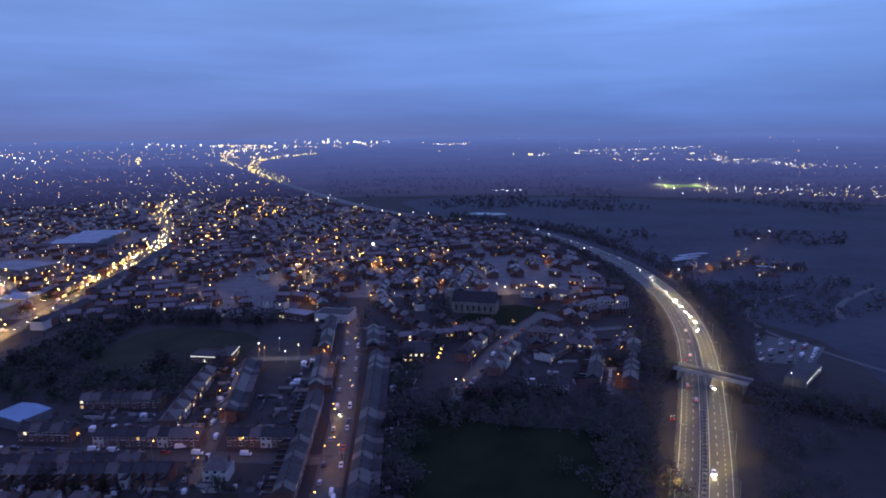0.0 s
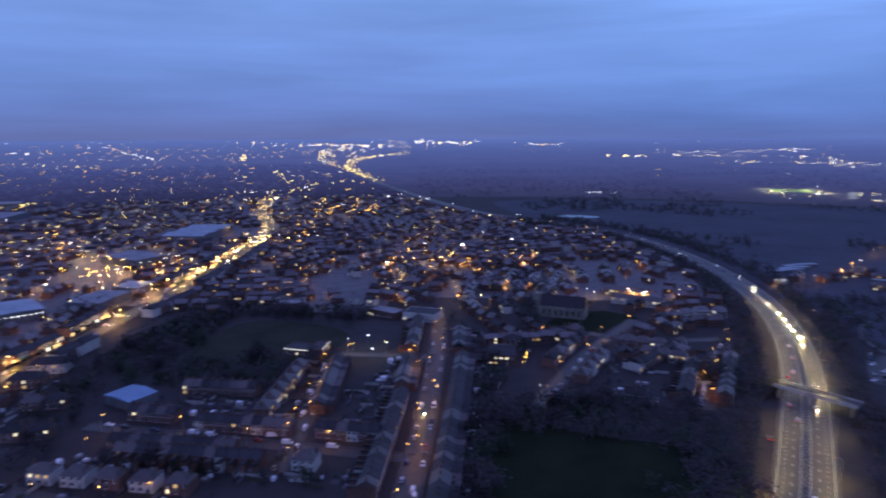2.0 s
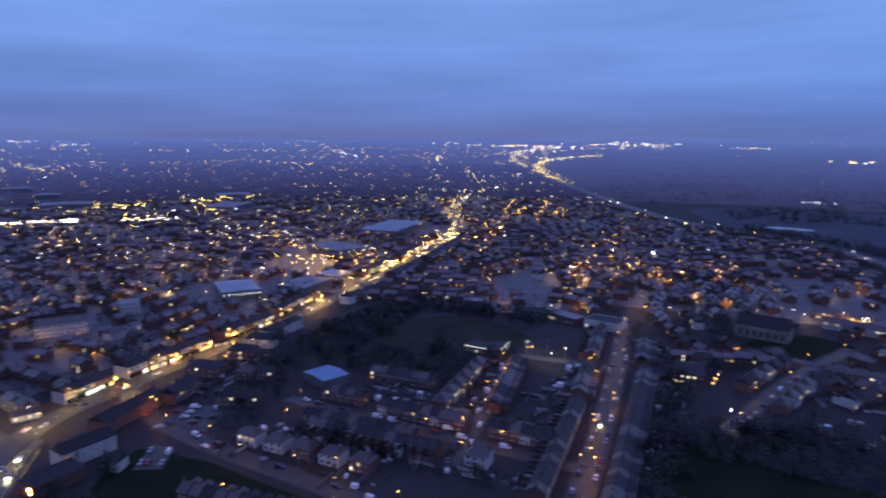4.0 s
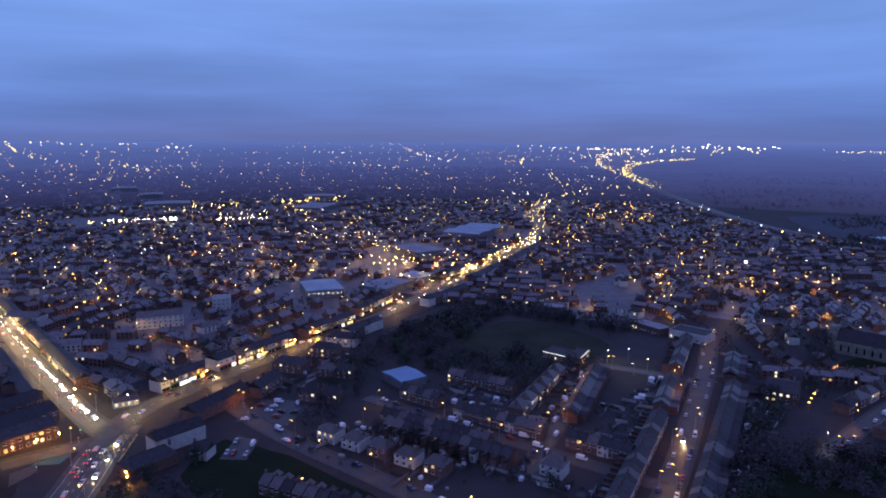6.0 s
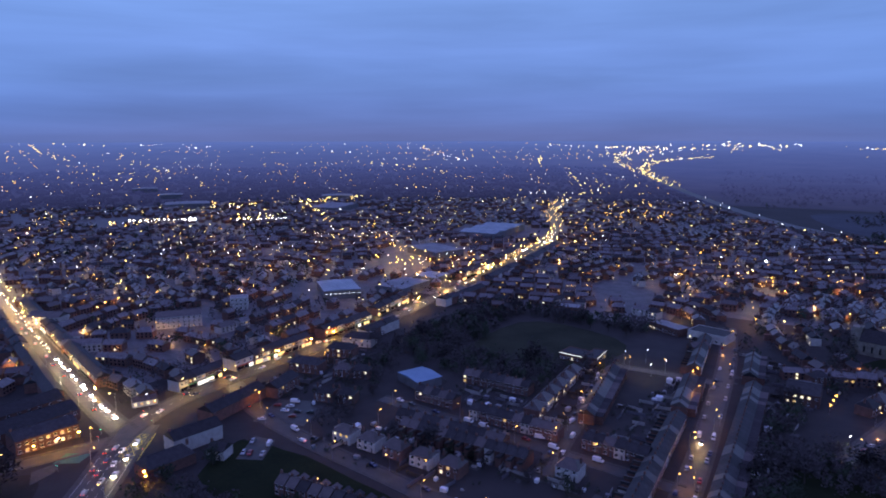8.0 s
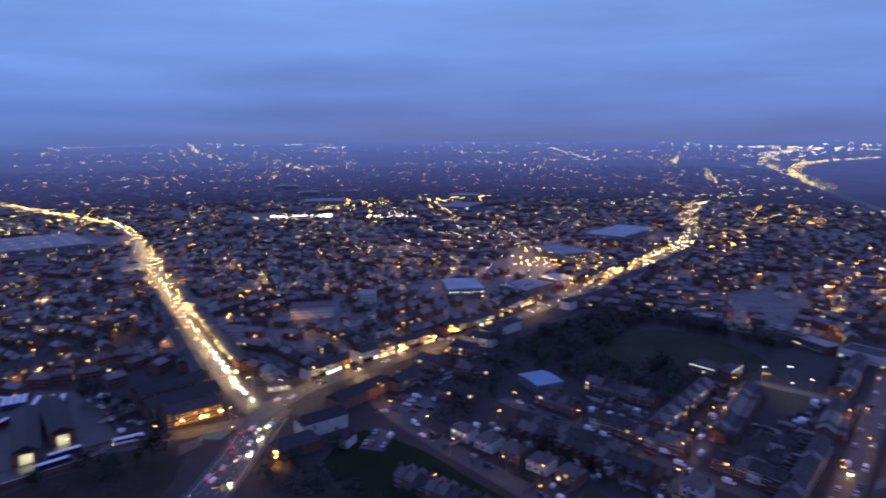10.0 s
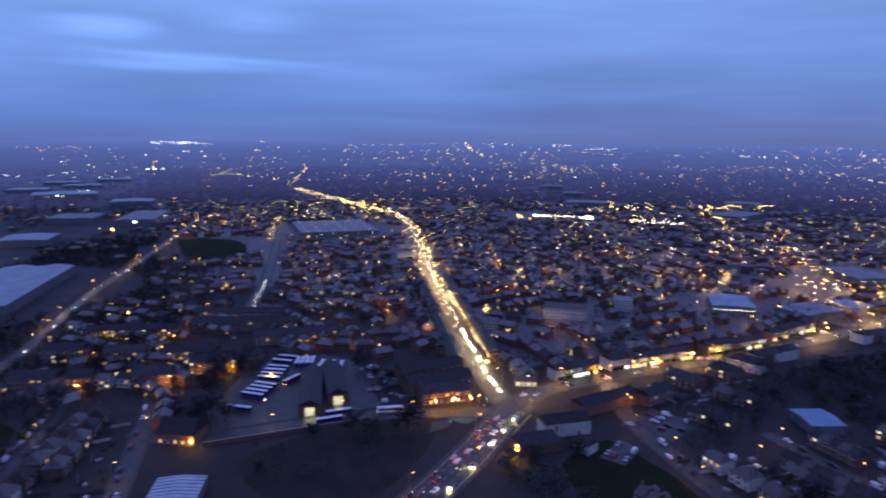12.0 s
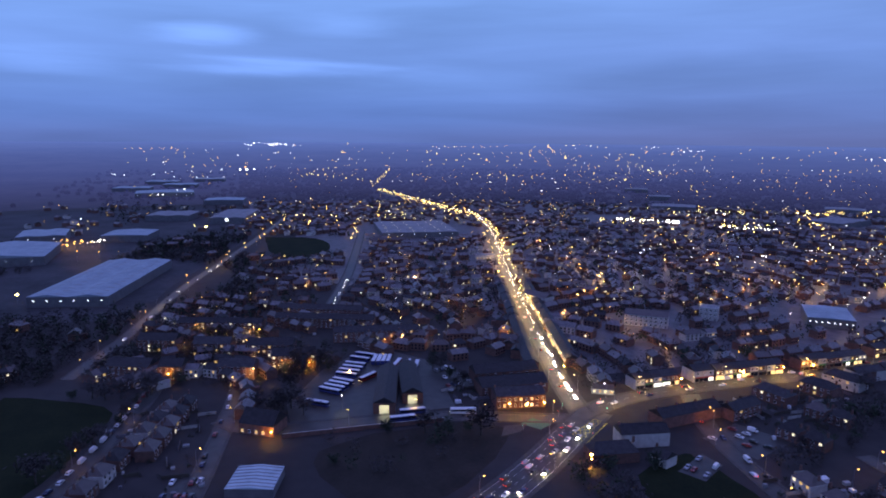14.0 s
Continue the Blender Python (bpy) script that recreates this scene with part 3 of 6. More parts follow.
# ---------------------------------------------------------------- street lamps
def street_lamp(name, label, bulb, lens, height=8.0, reach=1.4):
    mesh = Mesh().tube([(0, 0, 0), (0, 0, 1.2), (0, 0, 1.25), (0, 0, height - 0.4)], [0.12, 0.11, 0.08, 0.06], 6, STEEL)
    lamp = thing(name, mesh, label, "street lamp", "street lamps", m=pose(0, 0, -60))
    arm = part("lantern_arm", Mesh().tube([(0, 0, height - 0.45), (0, 0.25, height), (0, reach, height + 0.15)], [0.06, 0.05, 0.045], 5, STEEL).box(-0.26, reach - 0.1, height + 0.06, 0.26, reach + 0.78, height + 0.18, STEEL), lamp)
    part("lens", Mesh().add([(-0.2, reach, height + 0.05), (-0.2, reach + 0.7, height + 0.05), (0.2, reach + 0.7, height + 0.05), (0.2, reach, height + 0.05)], [(0, 1, 2, 3)], lens), arm, "glowing downward lens")
    globe = Mesh()
    bm = bmesh.new()
    bmesh.ops.create_icosphere(bm, subdivisions=1, radius=0.31)
    globe.add([(v.co.x, v.co.y + reach + 0.5, v.co.z * 0.8 + height + 0.2) for v in bm.verts], [tuple(v.index for v in f.verts) for f in bm.faces], bulb)
    bm.free()
    part("lantern", globe, arm, "glowing lantern bowl")
    return lamp


SODIUM_LAMP = [street_lamp("street_lamp", "grey steel street lamp glowing sodium orange", SODIUM, SODIUM_DOWN)]
ROAD_LAMP = [street_lamp("street_lamp", "tall grey steel street lamp glowing warm yellow", WARM_LAMP, WARM_DOWN, 10.0, 2.0)]
SHOP_LAMP = [street_lamp("street_lamp", "grey steel street lamp glowing yellow beside the shops", WARM_LAMP, SHOP_DOWN, 9.0, 1.6)]
LED_LAMP = [street_lamp("street_lamp", "grey steel street lamp glowing white", WHITE_LAMP, WHITE_DOWN, 8.0)]


def lamps(line, step, width, kinds, start=10.0, far=560.0, both=False):
    for k, (x, y, turn) in enumerate(along(smooth(line), step, start)):
        side = 1 if k % 2 else -1
        if math.hypot(x, y) > far:
            continue
        for s in ((1, -1) if both else (side,)):
            w = math.radians(turn)
            put(kinds, x - math.sin(w) * s * width / 2, y + math.cos(w) * s * width / 2, turn + (180 if s > 0 else 0))


lamps(ROAD_A, 20, 13, ROAD_LAMP, 30, 900)
lamps(ROAD_B, 30, 13, SHOP_LAMP, 24, 700)
lamps(ROAD_S, 34, 17, SODIUM_LAMP, 40)
lamps(ROAD_L, 36, 11, SODIUM_LAMP)
for line, step in ((STREET_5, 27), (STREET_1, 38), (STREET_2, 25), (STREET_3, 40), (STREET_4, 24), (STREET_6, 38), (STREET_7, 20), (STREET_W1, 45), (STREET_W3, 45), (ROAD_W, 40)):
    lamps(line, step, 9, SODIUM_LAMP, 12)


# ---------------------------------------------------------------- the town beyond
def line_x(line, y):
    for (x0, y0), (x1, y1) in zip(line, line[1:]):
        if y0 <= y <= y1:
            return x0 + (x1 - x0) * (y - y0) / (y1 - y0)
    return line[0][0] if y < line[0][1] else line[-1][0]


def near_line(line, x, y, d):
    for (x0, y0), (x1, y1) in zip(line, line[1:]):
        n2 = (x1 - x0) ** 2 + (y1 - y0) ** 2
        s = min(max(((x - x0) * (x1 - x0) + (y - y0) * (y1 - y0)) / n2, 0), 1)
        if math.hypot(x - x0 - s * (x1 - x0), y - y0 - s * (y1 - y0)) < d:
            return True
    return False


# plots kept for single buildings, yards and open land: centre and radius
PLOTS = [(-700, -120, 130), (-900, -215, 110), (-1030, -140, 80), (-1160, -70, 90), (-990, 275, 110), (-410, 462, 45), (-345, 90, 75), (-890, 85, 95), (-460, 690, 60),
         (-465, 890, 75), (-1075, 655, 60), (-900, 700, 40), (-425, 590, 40), (-430, 310, 28), (-432, 372, 16), (-170, 440, 80), (25, 515, 42), (-110, 492, 35), (75, 600, 38),
         (-345, 155, 40), (-245, 420, 60), (-870, 1000, 60), (-1500, -40, 90), (-1780, -140, 110), (-740, 290, 24)]


def town(x, y):
    """How densely the land is built up, from 0 to 1."""
    r = math.hypot(x, y)
    if x > line_x(MOTORWAY, y) - 34 and y > 0:
        return 0.0
    if y < 0 and x > -380 or any(math.hypot(x - px, y - py) < pr for px, py, pr in PLOTS):
        return 0.0
    if -225 < x < 140 and y < 415 or -300 < x < -100 and y < 480 or r < 330:
        return 0.0
    if -620 > x and -330 < y < 20:
        return 0.12
    if y < -60:
        return 0.1
    return 1.0 if r < 1500 else 0.7


def district_houses():
    """Bent rows of houses, district by district; those nearby are things of their own."""
    houses, panes, far = Mesh(), Mesh(), Mesh()
    spots, count = [], 0
    cell = 132
    for i in range(-21, 5):
        for j in range(-3, 21):
            cx, cy = i * cell, j * cell
            turn = rng.choice((14, 104, 20, 110, 70, 160, 40, 130)) + rng.uniform(-8, 8)
            bend, pace, gap = rng.uniform(-0.012, 0.012), rng.uniform(12.5, 15.5), rng.uniform(22, 29)
            for k in range(-2, 3):
                hue = rng.random()
                for s in range(-5, 6):
                    a = s * pace + rng.gauss(0, 1.0)
                    b = k * gap + bend * a * a + rng.gauss(0, 1.6)
                    ux, uy = math.cos(math.radians(turn)), math.sin(math.radians(turn))
                    x, y = cx + ux * a - uy * b, cy + uy * a + ux * b
                    way = turn + math.degrees(2 * bend * a) + rng.gauss(0, 2.5)
                    r = math.hypot(x, y)
                    if r > 2900 or rng.random() > town(x, y) * (0.82 if r < 1300 else 0.55):
                        continue
                    if any(near_line(line, x, y, 17) for line in (ROAD_B, MOTORWAY, STREET_1, STREET_3, STREET_4, STREET_E)) or any(near_line(line, x, y, 12.5) for line in (ROAD_A, ROAD_W, STREET_N)):
                        continue
                    if r < 1500 and rng.random() < (0.17 if x > -300 else 0.26):
                        spots.append((x - uy * 11, y + ux * 11, hue))
                    w, d, h = rng.uniform(8, pace - 0.5), rng.uniform(6.8, 8.6), rng.uniform(4.6, 6.0)
                    if r < 470 and count < 15:
                        count += 1
                        if hue < 0.6:
                            for q in (-5.05, 0, 5.05):
                                put(TERRACE, x + ux * q, y + uy * q, turn, BRICKS)
                        else:
                            put(SEMI, x, y, turn)
                        continue
                    m = pose(x, y, rise(x, y), 0, 0, way)
                    # beyond 1500 m walls and roofs carry the haze painted in as emission
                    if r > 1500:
                        far.box(-w / 2, -d / 2, 0, w / 2, d / 2, h, HAZE_GLOW, m)
                        far.gable(-w / 2 - 0.2, -d / 2 - 0.3, h, w / 2 + 0.2, d / 2 + 0.3, h + 2.6, HAZE_GLOW, 0 if hue < 0.7 else 3, m)
                        continue
                    wall = RENDER if rng.random() < 0.12 else BRICK
                    # half the far roofs take the tile paled for haze
                    roof = rng.choices((SLATE, TILE, HAZE_TILE), (2, 3, 5))[0]
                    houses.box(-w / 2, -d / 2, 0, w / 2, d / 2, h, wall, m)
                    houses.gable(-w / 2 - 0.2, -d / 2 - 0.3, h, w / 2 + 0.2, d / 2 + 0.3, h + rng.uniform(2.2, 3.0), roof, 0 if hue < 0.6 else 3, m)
                    if r < 900 and rng.random() < 0.5:
                        e = rng.uniform(-w / 2, w / 2 - 3)
                        houses.box(e, d / 2, 0, e + 3, d / 2 + rng.uniform(2.5, 4.5), rng.uniform(2.4, 4.4), wall, m)
                    if r < 1200:
                        for c in (-w / 2 + 1, w / 2 - 1):
                            houses.box(c - 0.5, -0.3, h + 1.5, c + 0.5, 0.3, h + 3.7, BRICK, m)
                        for side in (-1, 1):
                            for z in (1.0, 3.2):
                                for q in range(4):
                                    wx = -w / 2 + (q + 0.5) * w / 4
                                    p = rng.random()
                                    pane = GLASS if p > 0.075 else (LIT if p > 0.035 else LIT_WHITE)
                                    panes.box(wx - 0.65, side * (d / 2 + 0.03) - 0.03, z, wx + 0.65, side * (d / 2 + 0.03) + 0.03, z + 1.3, pane, m)
                    elif rng.random() < 0.3:
                        wx = rng.uniform(-w / 2 + 1, w / 2 - 1)
                        for side in (-1, 1):
                            panes.box(wx - 0.9, side * (d / 2 + 0.03) - 0.03, 1.5, wx + 0.9, side * (d / 2 + 0.03) + 0.03, 3.5, rng.choice((LIT, LIT_WHITE)), m)
    thing("distant_houses", houses, "rows of brick houses with slate roofs across the town", "houses", kind="stuff")
    thing("distant_windows", panes, "house windows, some lit warm", "windows", kind="stuff")
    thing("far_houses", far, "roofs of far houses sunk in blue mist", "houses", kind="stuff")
    return spots


POSTS, GLOWS, LENSES = Mesh(), Mesh(), Mesh()
HUES = {name: [glow("far_%s_lamp" % name, colour, power, False) for power in (5.0, 11.0, 20.0)]
        for name, colour in (("sodium", (1.0, 0.46, 0.07)), ("warm", (1.0, 0.68, 0.18)), ("white", (1.0, 0.93, 0.82)), ("cool", (0.86, 0.93, 1.0)))}


FAR_HUES = {name: [glow("distant_%s_lamp" % name, colour, power, False) for power in (2.6, 5.5, 10.0)]
            for name, colour in (("sodium", (1.0, 0.52, 0.10)), ("warm", (1.0, 0.70, 0.20)), ("white", (1.0, 0.93, 0.86)), ("cool", (0.88, 0.94, 1.0)))}


def far_lamp(x, y, hue, size=1.0, bright=None, high=None):
    """A lamp on its post; hue 0 to 1: sodium, warm, white."""
    r = math.hypot(x, y)
    z = rise(x, y) + (high if high else rng.uniform(6, 9))
    name = "sodium" if hue < 0.33 else ("warm" if hue < 0.64 else ("white" if hue < 0.88 else "cool"))
    power = rng.choices((0, 1, 2), (5, 4, 2))[0] if bright is None else bright
    tone = HUES[name][power] if r < 1450 else FAR_HUES[name][power]
    GLOWS.bulb((x, y, z), max(0.3, r * (0.00056 if r < 1450 else 0.00050)) * size * rng.choice((0.7, 0.8, 0.9, 1.0, 1.15, 1.35)), tone)
    if r < 1100:
        POSTS.tube([(x, y, rise(x, y)), (x, y, z - 0.2)], [0.09, 0.06], 4, STEEL)
    if r < 1400 and not (high and high < 6):
        POSTS.box(x - 0.4, y - 0.4, z - 0.385, x + 0.4, y + 0.4, z - 0.32, STEEL)
        LENSES.add([(x - 0.25, y - 0.25, z - 0.4), (x - 0.25, y + 0.25, z - 0.4), (x + 0.25, y + 0.25, z - 0.4), (x + 0.25, y - 0.25, z - 0.4)], [(0, 1, 2, 3)], FAR_DOWN)


def lamp_line(line, step, hue, jitter=2.0, offset=0.0, start=0.0, size=1.0, bright=None, skip=0.0, stop=1e9):
    far = math.hypot(*line[0]) > 1450
    for x, y, turn in along(smooth(line), step * (1.7 if far else 1.0), start, offset):
        x, y = x + rng.uniform(-0.3, 0.3) * step, y + rng.uniform(-0.3, 0.3) * step
        if rng.random() >= skip and math.hypot(x, y) < stop:
            far_lamp(x + rng.uniform(-jitter, jitter), y + rng.uniform(-jitter, jitter), hue if rng.random() < 0.85 else rng.random(), size, bright)


def cluster(x, y, spread_x, spread_y, n, hue, size=1.0, bright=None):
    for _ in range(n):
        far_lamp(x + rng.gauss(0, spread_x), y + rng.gauss(0, spread_y), min(0.99, max(0, hue + rng.gauss(0, 0.12))), size, bright)


for x, y, hue in district_houses():
    far_lamp(x, y, hue * 0.70)
lamp_line(ROAD_B, 26, 0.5, 4, 7, 500, 1.2, None)
lamp_line(ROAD_B, 22, 0.5, 4, -7, 508, 1.2, None)
cluster(-350, 760, 12, 60, 34, 0.5, 1.3, 2)
cluster(-335, 640, 9, 50, 30, 0.5, 1.3, 2)
lamp_line(ROAD_A, 16, 0.62, 0.5, -4.5, 180, 1.25, 2)
lamp_line(ROAD_A, 22, 0.55, 0.5, 5.5, 300, 1.1, 1)
cluster(-620, 1480, 60, 60, 16, 0.6, 1.1, 2)
lamp_line(ROAD_B, 40, 0.3, 14, 12, 520, 1.0)
lamp_line(ROAD_A, 20, 0.6, 2, 7, 850, 1.0, 1)
lamp_line(ROAD_A, 22, 0.55, 2, -7, 860, 1.0, 1)
lamp_line(MOTORWAY, 55, 0.7, 2, 13, 640, 1.0, 1, 0.3, 1700)
lamp_line(MOTORWAY, 26, 0.50, 8, 13, 2000, 1.05, 2)
lamp_line(MOTORWAY, 28, 0.50, 8, -13, 2012, 1.0, None)
lamp_line(SLIP_ROAD, 30, 0.50, 9, 10, 100, 1.0, 2)
lamp_line(SLIP_ROAD, 40, 0.45, 9, -10, 100, 1.0, None)
lamp_line([(-800, 3150), (-960, 3260), (-1100, 3300)], 30, 0.6, 20, 0, 0, 1.2, 2)
lamp_line([(-4267, 2083), (-3702, 1840), (-3245, 1689), (-2668, 1561)], 45, 0.55, 10, 0, 0, 1.0, 2, 0.15)
lamp_line([(-4200, 2180), (-3950, 2300), (-3644, 2278), (-3223, 2124)], 55, 0.55, 8, 0, 0, 1.0, 2, 0.1)
lamp_line([(-3816, 2509), (-3764, 2622)], 14, 0.7, 5, 0, 0, 1.0, 2)
lamp_line([(-3401, 2488), (-3392, 2718)], 18, 0.65, 10, 0, 0, 1.0, 2)
lamp_line([(-3138, 1881), (-2515, 1720), (-1743, 1381)], 50, 0.5, 15, 0, 0, 1.0, 1, 0.3)
cluster(-4600, 230, 60, 90, 24, 0.9, 1.1, 2)
lamp_line([(-1000, 634), (-935, 711)], 6, 0.85, 2, 0, 0, 1.7, 2)
lamp_line([(-1010, 640), (-950, 716)], 14, 0.8, 3, 0, 0, 1.2, 1)
cluster(-938, 706, 4, 5, 6, 0.85, 2.2, 2)
cluster(-1000, 610, 8, 8, 9, 0.45, 1.1, 1)
far_lamp(-893, 764, 0.2, 3.2, 2)
cluster(-880, 775, 20, 24, 14, 0.5, 1.2, 2)
lamp_line([(-872, 742), (-815, 800)], 5, 0.8, 3, 0, 0, 1.3, 2)
cluster(-1045, 850, 20, 40, 16, 0.55, 1.3, 2)
cluster(-985, 1120, 26, 45, 22, 0.4, 1.5, 2)
lamp_line([(-1019, 1038), (-837, 902), (-768, 848)], 16, 0.4, 6, 0, 0, 1.3, 2)
# the supermarket's car park behind the hall
for a, b in (((-1112, 262), (-1052, 386)), ((-1165, 258), (-1150, 398)), ((-1218, 256), (-1240, 396))):
    lamp_line([a, b], 24, 0.42, 2, 0, 0, 1.2, 1)
lamp_line([(-1688, -175), (-1880, -121)], 17, 0.85, 2, 0, 0, 1.7, 2)
lamp_line([(-1650, -172), (-1830, -115)], 24, 0.7, 3, 0, 0, 1.2, 1)
cluster(-1545, -15, 10, 16, 10, 0.8, 1.7, 2)
lamp_line([(-2779, 24), (-2771, 90)], 15, 0.95, 2, 0, 0, 1.7, 2)
lamp_line([(-940, -178), (-958, -162)], 4, 0.8, 1, 0, 0, 1.2, 2)
cluster(-945, -195, 14, 4, 7, 0.2, 1.3, 2)
cluster(-960, -212, 20, 6, 7, 0.2, 1.2, 1)
far_lamp(-639, -176, 0.4, 2.6, 2)
far_lamp(-1067, -39, 0.6, 2.2, 2)
for x, y in ((-842, -170), (-836, -146), (-828, -124)):
    far_lamp(x, y, 0.15, 1.0, 1, 12)
cluster(-2600, -120, 160, 160, 16, 0.95, 1.1, 1)
cluster(-700, 4400, 190, 90, 40, 0.62, 1.1, 2)
cluster(40, 4230, 60, 40, 16, 0.6, 1.0, 1)
cluster(420, 3320, 60, 20, 9, 0.5, 1.2, 2)
cluster(130, 1545, 30, 8, 9, 0.97, 1.0, 1)
for x, y, hue in ((266, 665, 0.7), (330, 737, 0.2), (319, 711, 0.15), (343, 747, 0.7), (392, 823, 0.75), (432, 876, 0.7), (223, 639, 0.95), (228, 636, 0.95), (300, 690, 0.2)):
    far_lamp(x, y, hue, 1.0, 1)
cluster(-423, 600, 26, 26, 20, 0.3, 1.3, 2)
far_lamp(-151, 671, 0.95, 2.2, 2)
far_lamp(-86, 802, 0.95, 2.4, 2)
for x, y in ((-4, 390), (-3, 398), (-2, 406)):
    far_lamp(x, y, 0.2, 1.5, 2, 5)
cluster(-60, 700, 45, 35, 22, 0.2, 1.1, 1)
cluster(85, 575, 20, 8, 10, 0.75, 1.1, 1)
cluster(-640, 560, 90, 90, 40, 0.7, 1.0)
cluster(-560, 720, 80, 80, 46, 0.75, 1.0)
cluster(-390, 560, 30, 70, 40, 0.6, 1.1)
for x0, y0, x1, y1, n in ((636, 3523, 1420, 3648, 60), (774, 2924, 1422, 2754, 60), (1155, 2670, 1493, 2291, 40), (560, 1640, 900, 1420, 60), (701, 1530, 1100, 1500, 40)):
    for _ in range(n):
        s = rng.random()
        far_lamp(x0 + (x1 - x0) * s + rng.gauss(0, 60), y0 + (y1 - y0) * s + rng.gauss(0, 60), rng.uniform(0.35, 1.0), 0.9)
# streets north of the playing field, lamp by lamp along each kerb
for line in ([(-304, 835), (-354, 1007)], [(-287, 802), (-330, 966)], [(-347, 1034), (-341, 1080), (-359, 1189), (-377, 1266)], [(-369, 1111), (-449, 1380)], [(-312, 1117), (-366, 1376)],
             [(-289, 1116), (-312, 1252)], [(-279, 1106), (-301, 1259)], [(-142, 642), (-151, 738), (-150, 822), (-154, 936)], [(-137, 647), (-135, 730), (-140, 792), (-138, 878)]):
    lamp_line(line, 30, 0.32, 1, 0, 0, 1.25, 1)
# lines of lamps climbing the far side of the town
for line, hue, step in (([(-2012, 2414), (-1854, 2401), (-1633, 2307), (-1487, 2250)], 0.5, 30), ([(-2065, 3133), (-1641, 2785)], 0.7, 45), ([(-2619, 2918), (-2312, 2943)], 0.8, 40),
                        ([(-1424, 3154), (-1269, 2800)], 0.45, 22), ([(-976, 2402), (-715, 1874), (-626, 1683)], 0.4, 40), ([(-575, 1512), (-588, 1707), (-537, 1788), (-517, 1879)], 0.5, 26),
                        ([(-2671, 1658), (-2624, 1716), (-2403, 1618), (-2226, 1580)], 0.45, 30)):
    lamp_line(line, step, hue, 8, 0, 0, 1.15, 2)
for line, hue, step in (([(-630, 702), (-570, 679), (-571, 741)], 0.5, 14), ([(-517, 684), (-427, 653)], 0.55, 12), ([(-721, 391), (-604, 350)], 0.25, 22), ([(-525, 310), (-519, 350)], 0.25, 12),
                        ([(-846, 19), (-916, 32), (-1059, 57), (-1252, 99)], 0.3, 32), ([(-909, 158), (-1027, 184), (-1132, 217)], 0.5, 30), ([(-567, -60), (-687, -37), (-777, -15), (-850, 6)], 0.3, 40),
                        ([(-2140, 162), (-2592, 269), (-2739, 363), (-3059, 520), (-3110, 676)], 0.55, 45), ([(-3141, 738), (-3242, 1237)], 0.6, 40), ([(-1854, 374), (-2395, 523), (-2706, 613)], 0.35, 26)):
    lamp_line(line, step, hue, 4, 0, 0, 1.15, 1)
lamp_line([(-2406, -117), (-2430, -78)], 11, 0.9, 2, 0, 0, 1.5, 2)
cluster(-1260, 4050, 330, 60, 60, 0.62, 1.1, 2)
cluster(-1120, 3600, 60, 220, 30, 0.6, 1.0, 2)
for x0, y0, x1, y1, n in ((504, 1507, 615, 1498, 14), (627, 1467, 875, 1319, 34), (1252, 3075, 1120, 2587, 26), (1323, 2691, 1229, 2264, 30), (635, 3356, 1244, 3189, 40)):
    for _ in range(n):
        s = rng.random()
        far_lamp(x0 + (x1 - x0) * s + rng.gauss(0, 18), y0 + (y1 - y0) * s + rng.gauss(0, 40), rng.uniform(0.3, 1.0), 0.85, rng.choice((0, 0, 1, 2)))
# streets of the outer town: each a row of like lamps
for _ in range(230):
    a, r = rng.uniform(91, 186), 1600 + 3200 * rng.random()
    x, y = r * math.cos(math.radians(a)), r * math.sin(math.radians(a))
    if x > line_x(MOTORWAY, y) - 60 or (a > 160 and rng.random() < 0.7) or (r > 4100 and rng.random() < 0.6):
        continue
    w, n = math.radians(a + 90 + rng.gauss(0, 35)), rng.uniform(80, 420)
    lamp_line([(x, y), (x + math.cos(w) * n / 2, y + math.sin(w) * n / 2 + rng.uniform(-20, 20)), (x + math.cos(w) * n, y + math.sin(w) * n)], rng.uniform(28, 50),
              rng.random() * 0.8, 6, 0, 0, 0.95, rng.choice((0, 1, 1, 2)), 0.2, 4850)
for _ in range(1000):
    a, r = rng.uniform(91, 188), 1450 + 3300 * rng.random() ** 1.2
    x, y = r * math.cos(math.radians(a)), r * math.sin(math.radians(a))
    if x < line_x(MOTORWAY, y) - 40 and (a < 165 or rng.random() < 0.35) and (r < 4000 or rng.random() < 0.5):
        far_lamp(x, y, rng.random() * 0.74, 0.9)
for _ in range(50):
    a, r = rng.uniform(58, 91), rng.uniform(1900, 4800)
    far_lamp(r * math.cos(math.radians(a)), r * math.sin(math.radians(a)), rng.random(), 0.8, 0)
thing("distant_lamp_posts", POSTS, "grey steel lamp posts across the town", "street lamps", kind="stuff")
thing("distant_lamp_lenses", LENSES, "downward lenses of the street lamps", "street lamps", kind="stuff")
thing("distant_lamp_lights", GLOWS, "orange, yellow and white street lamps across the town", "street lamps", kind="stuff")


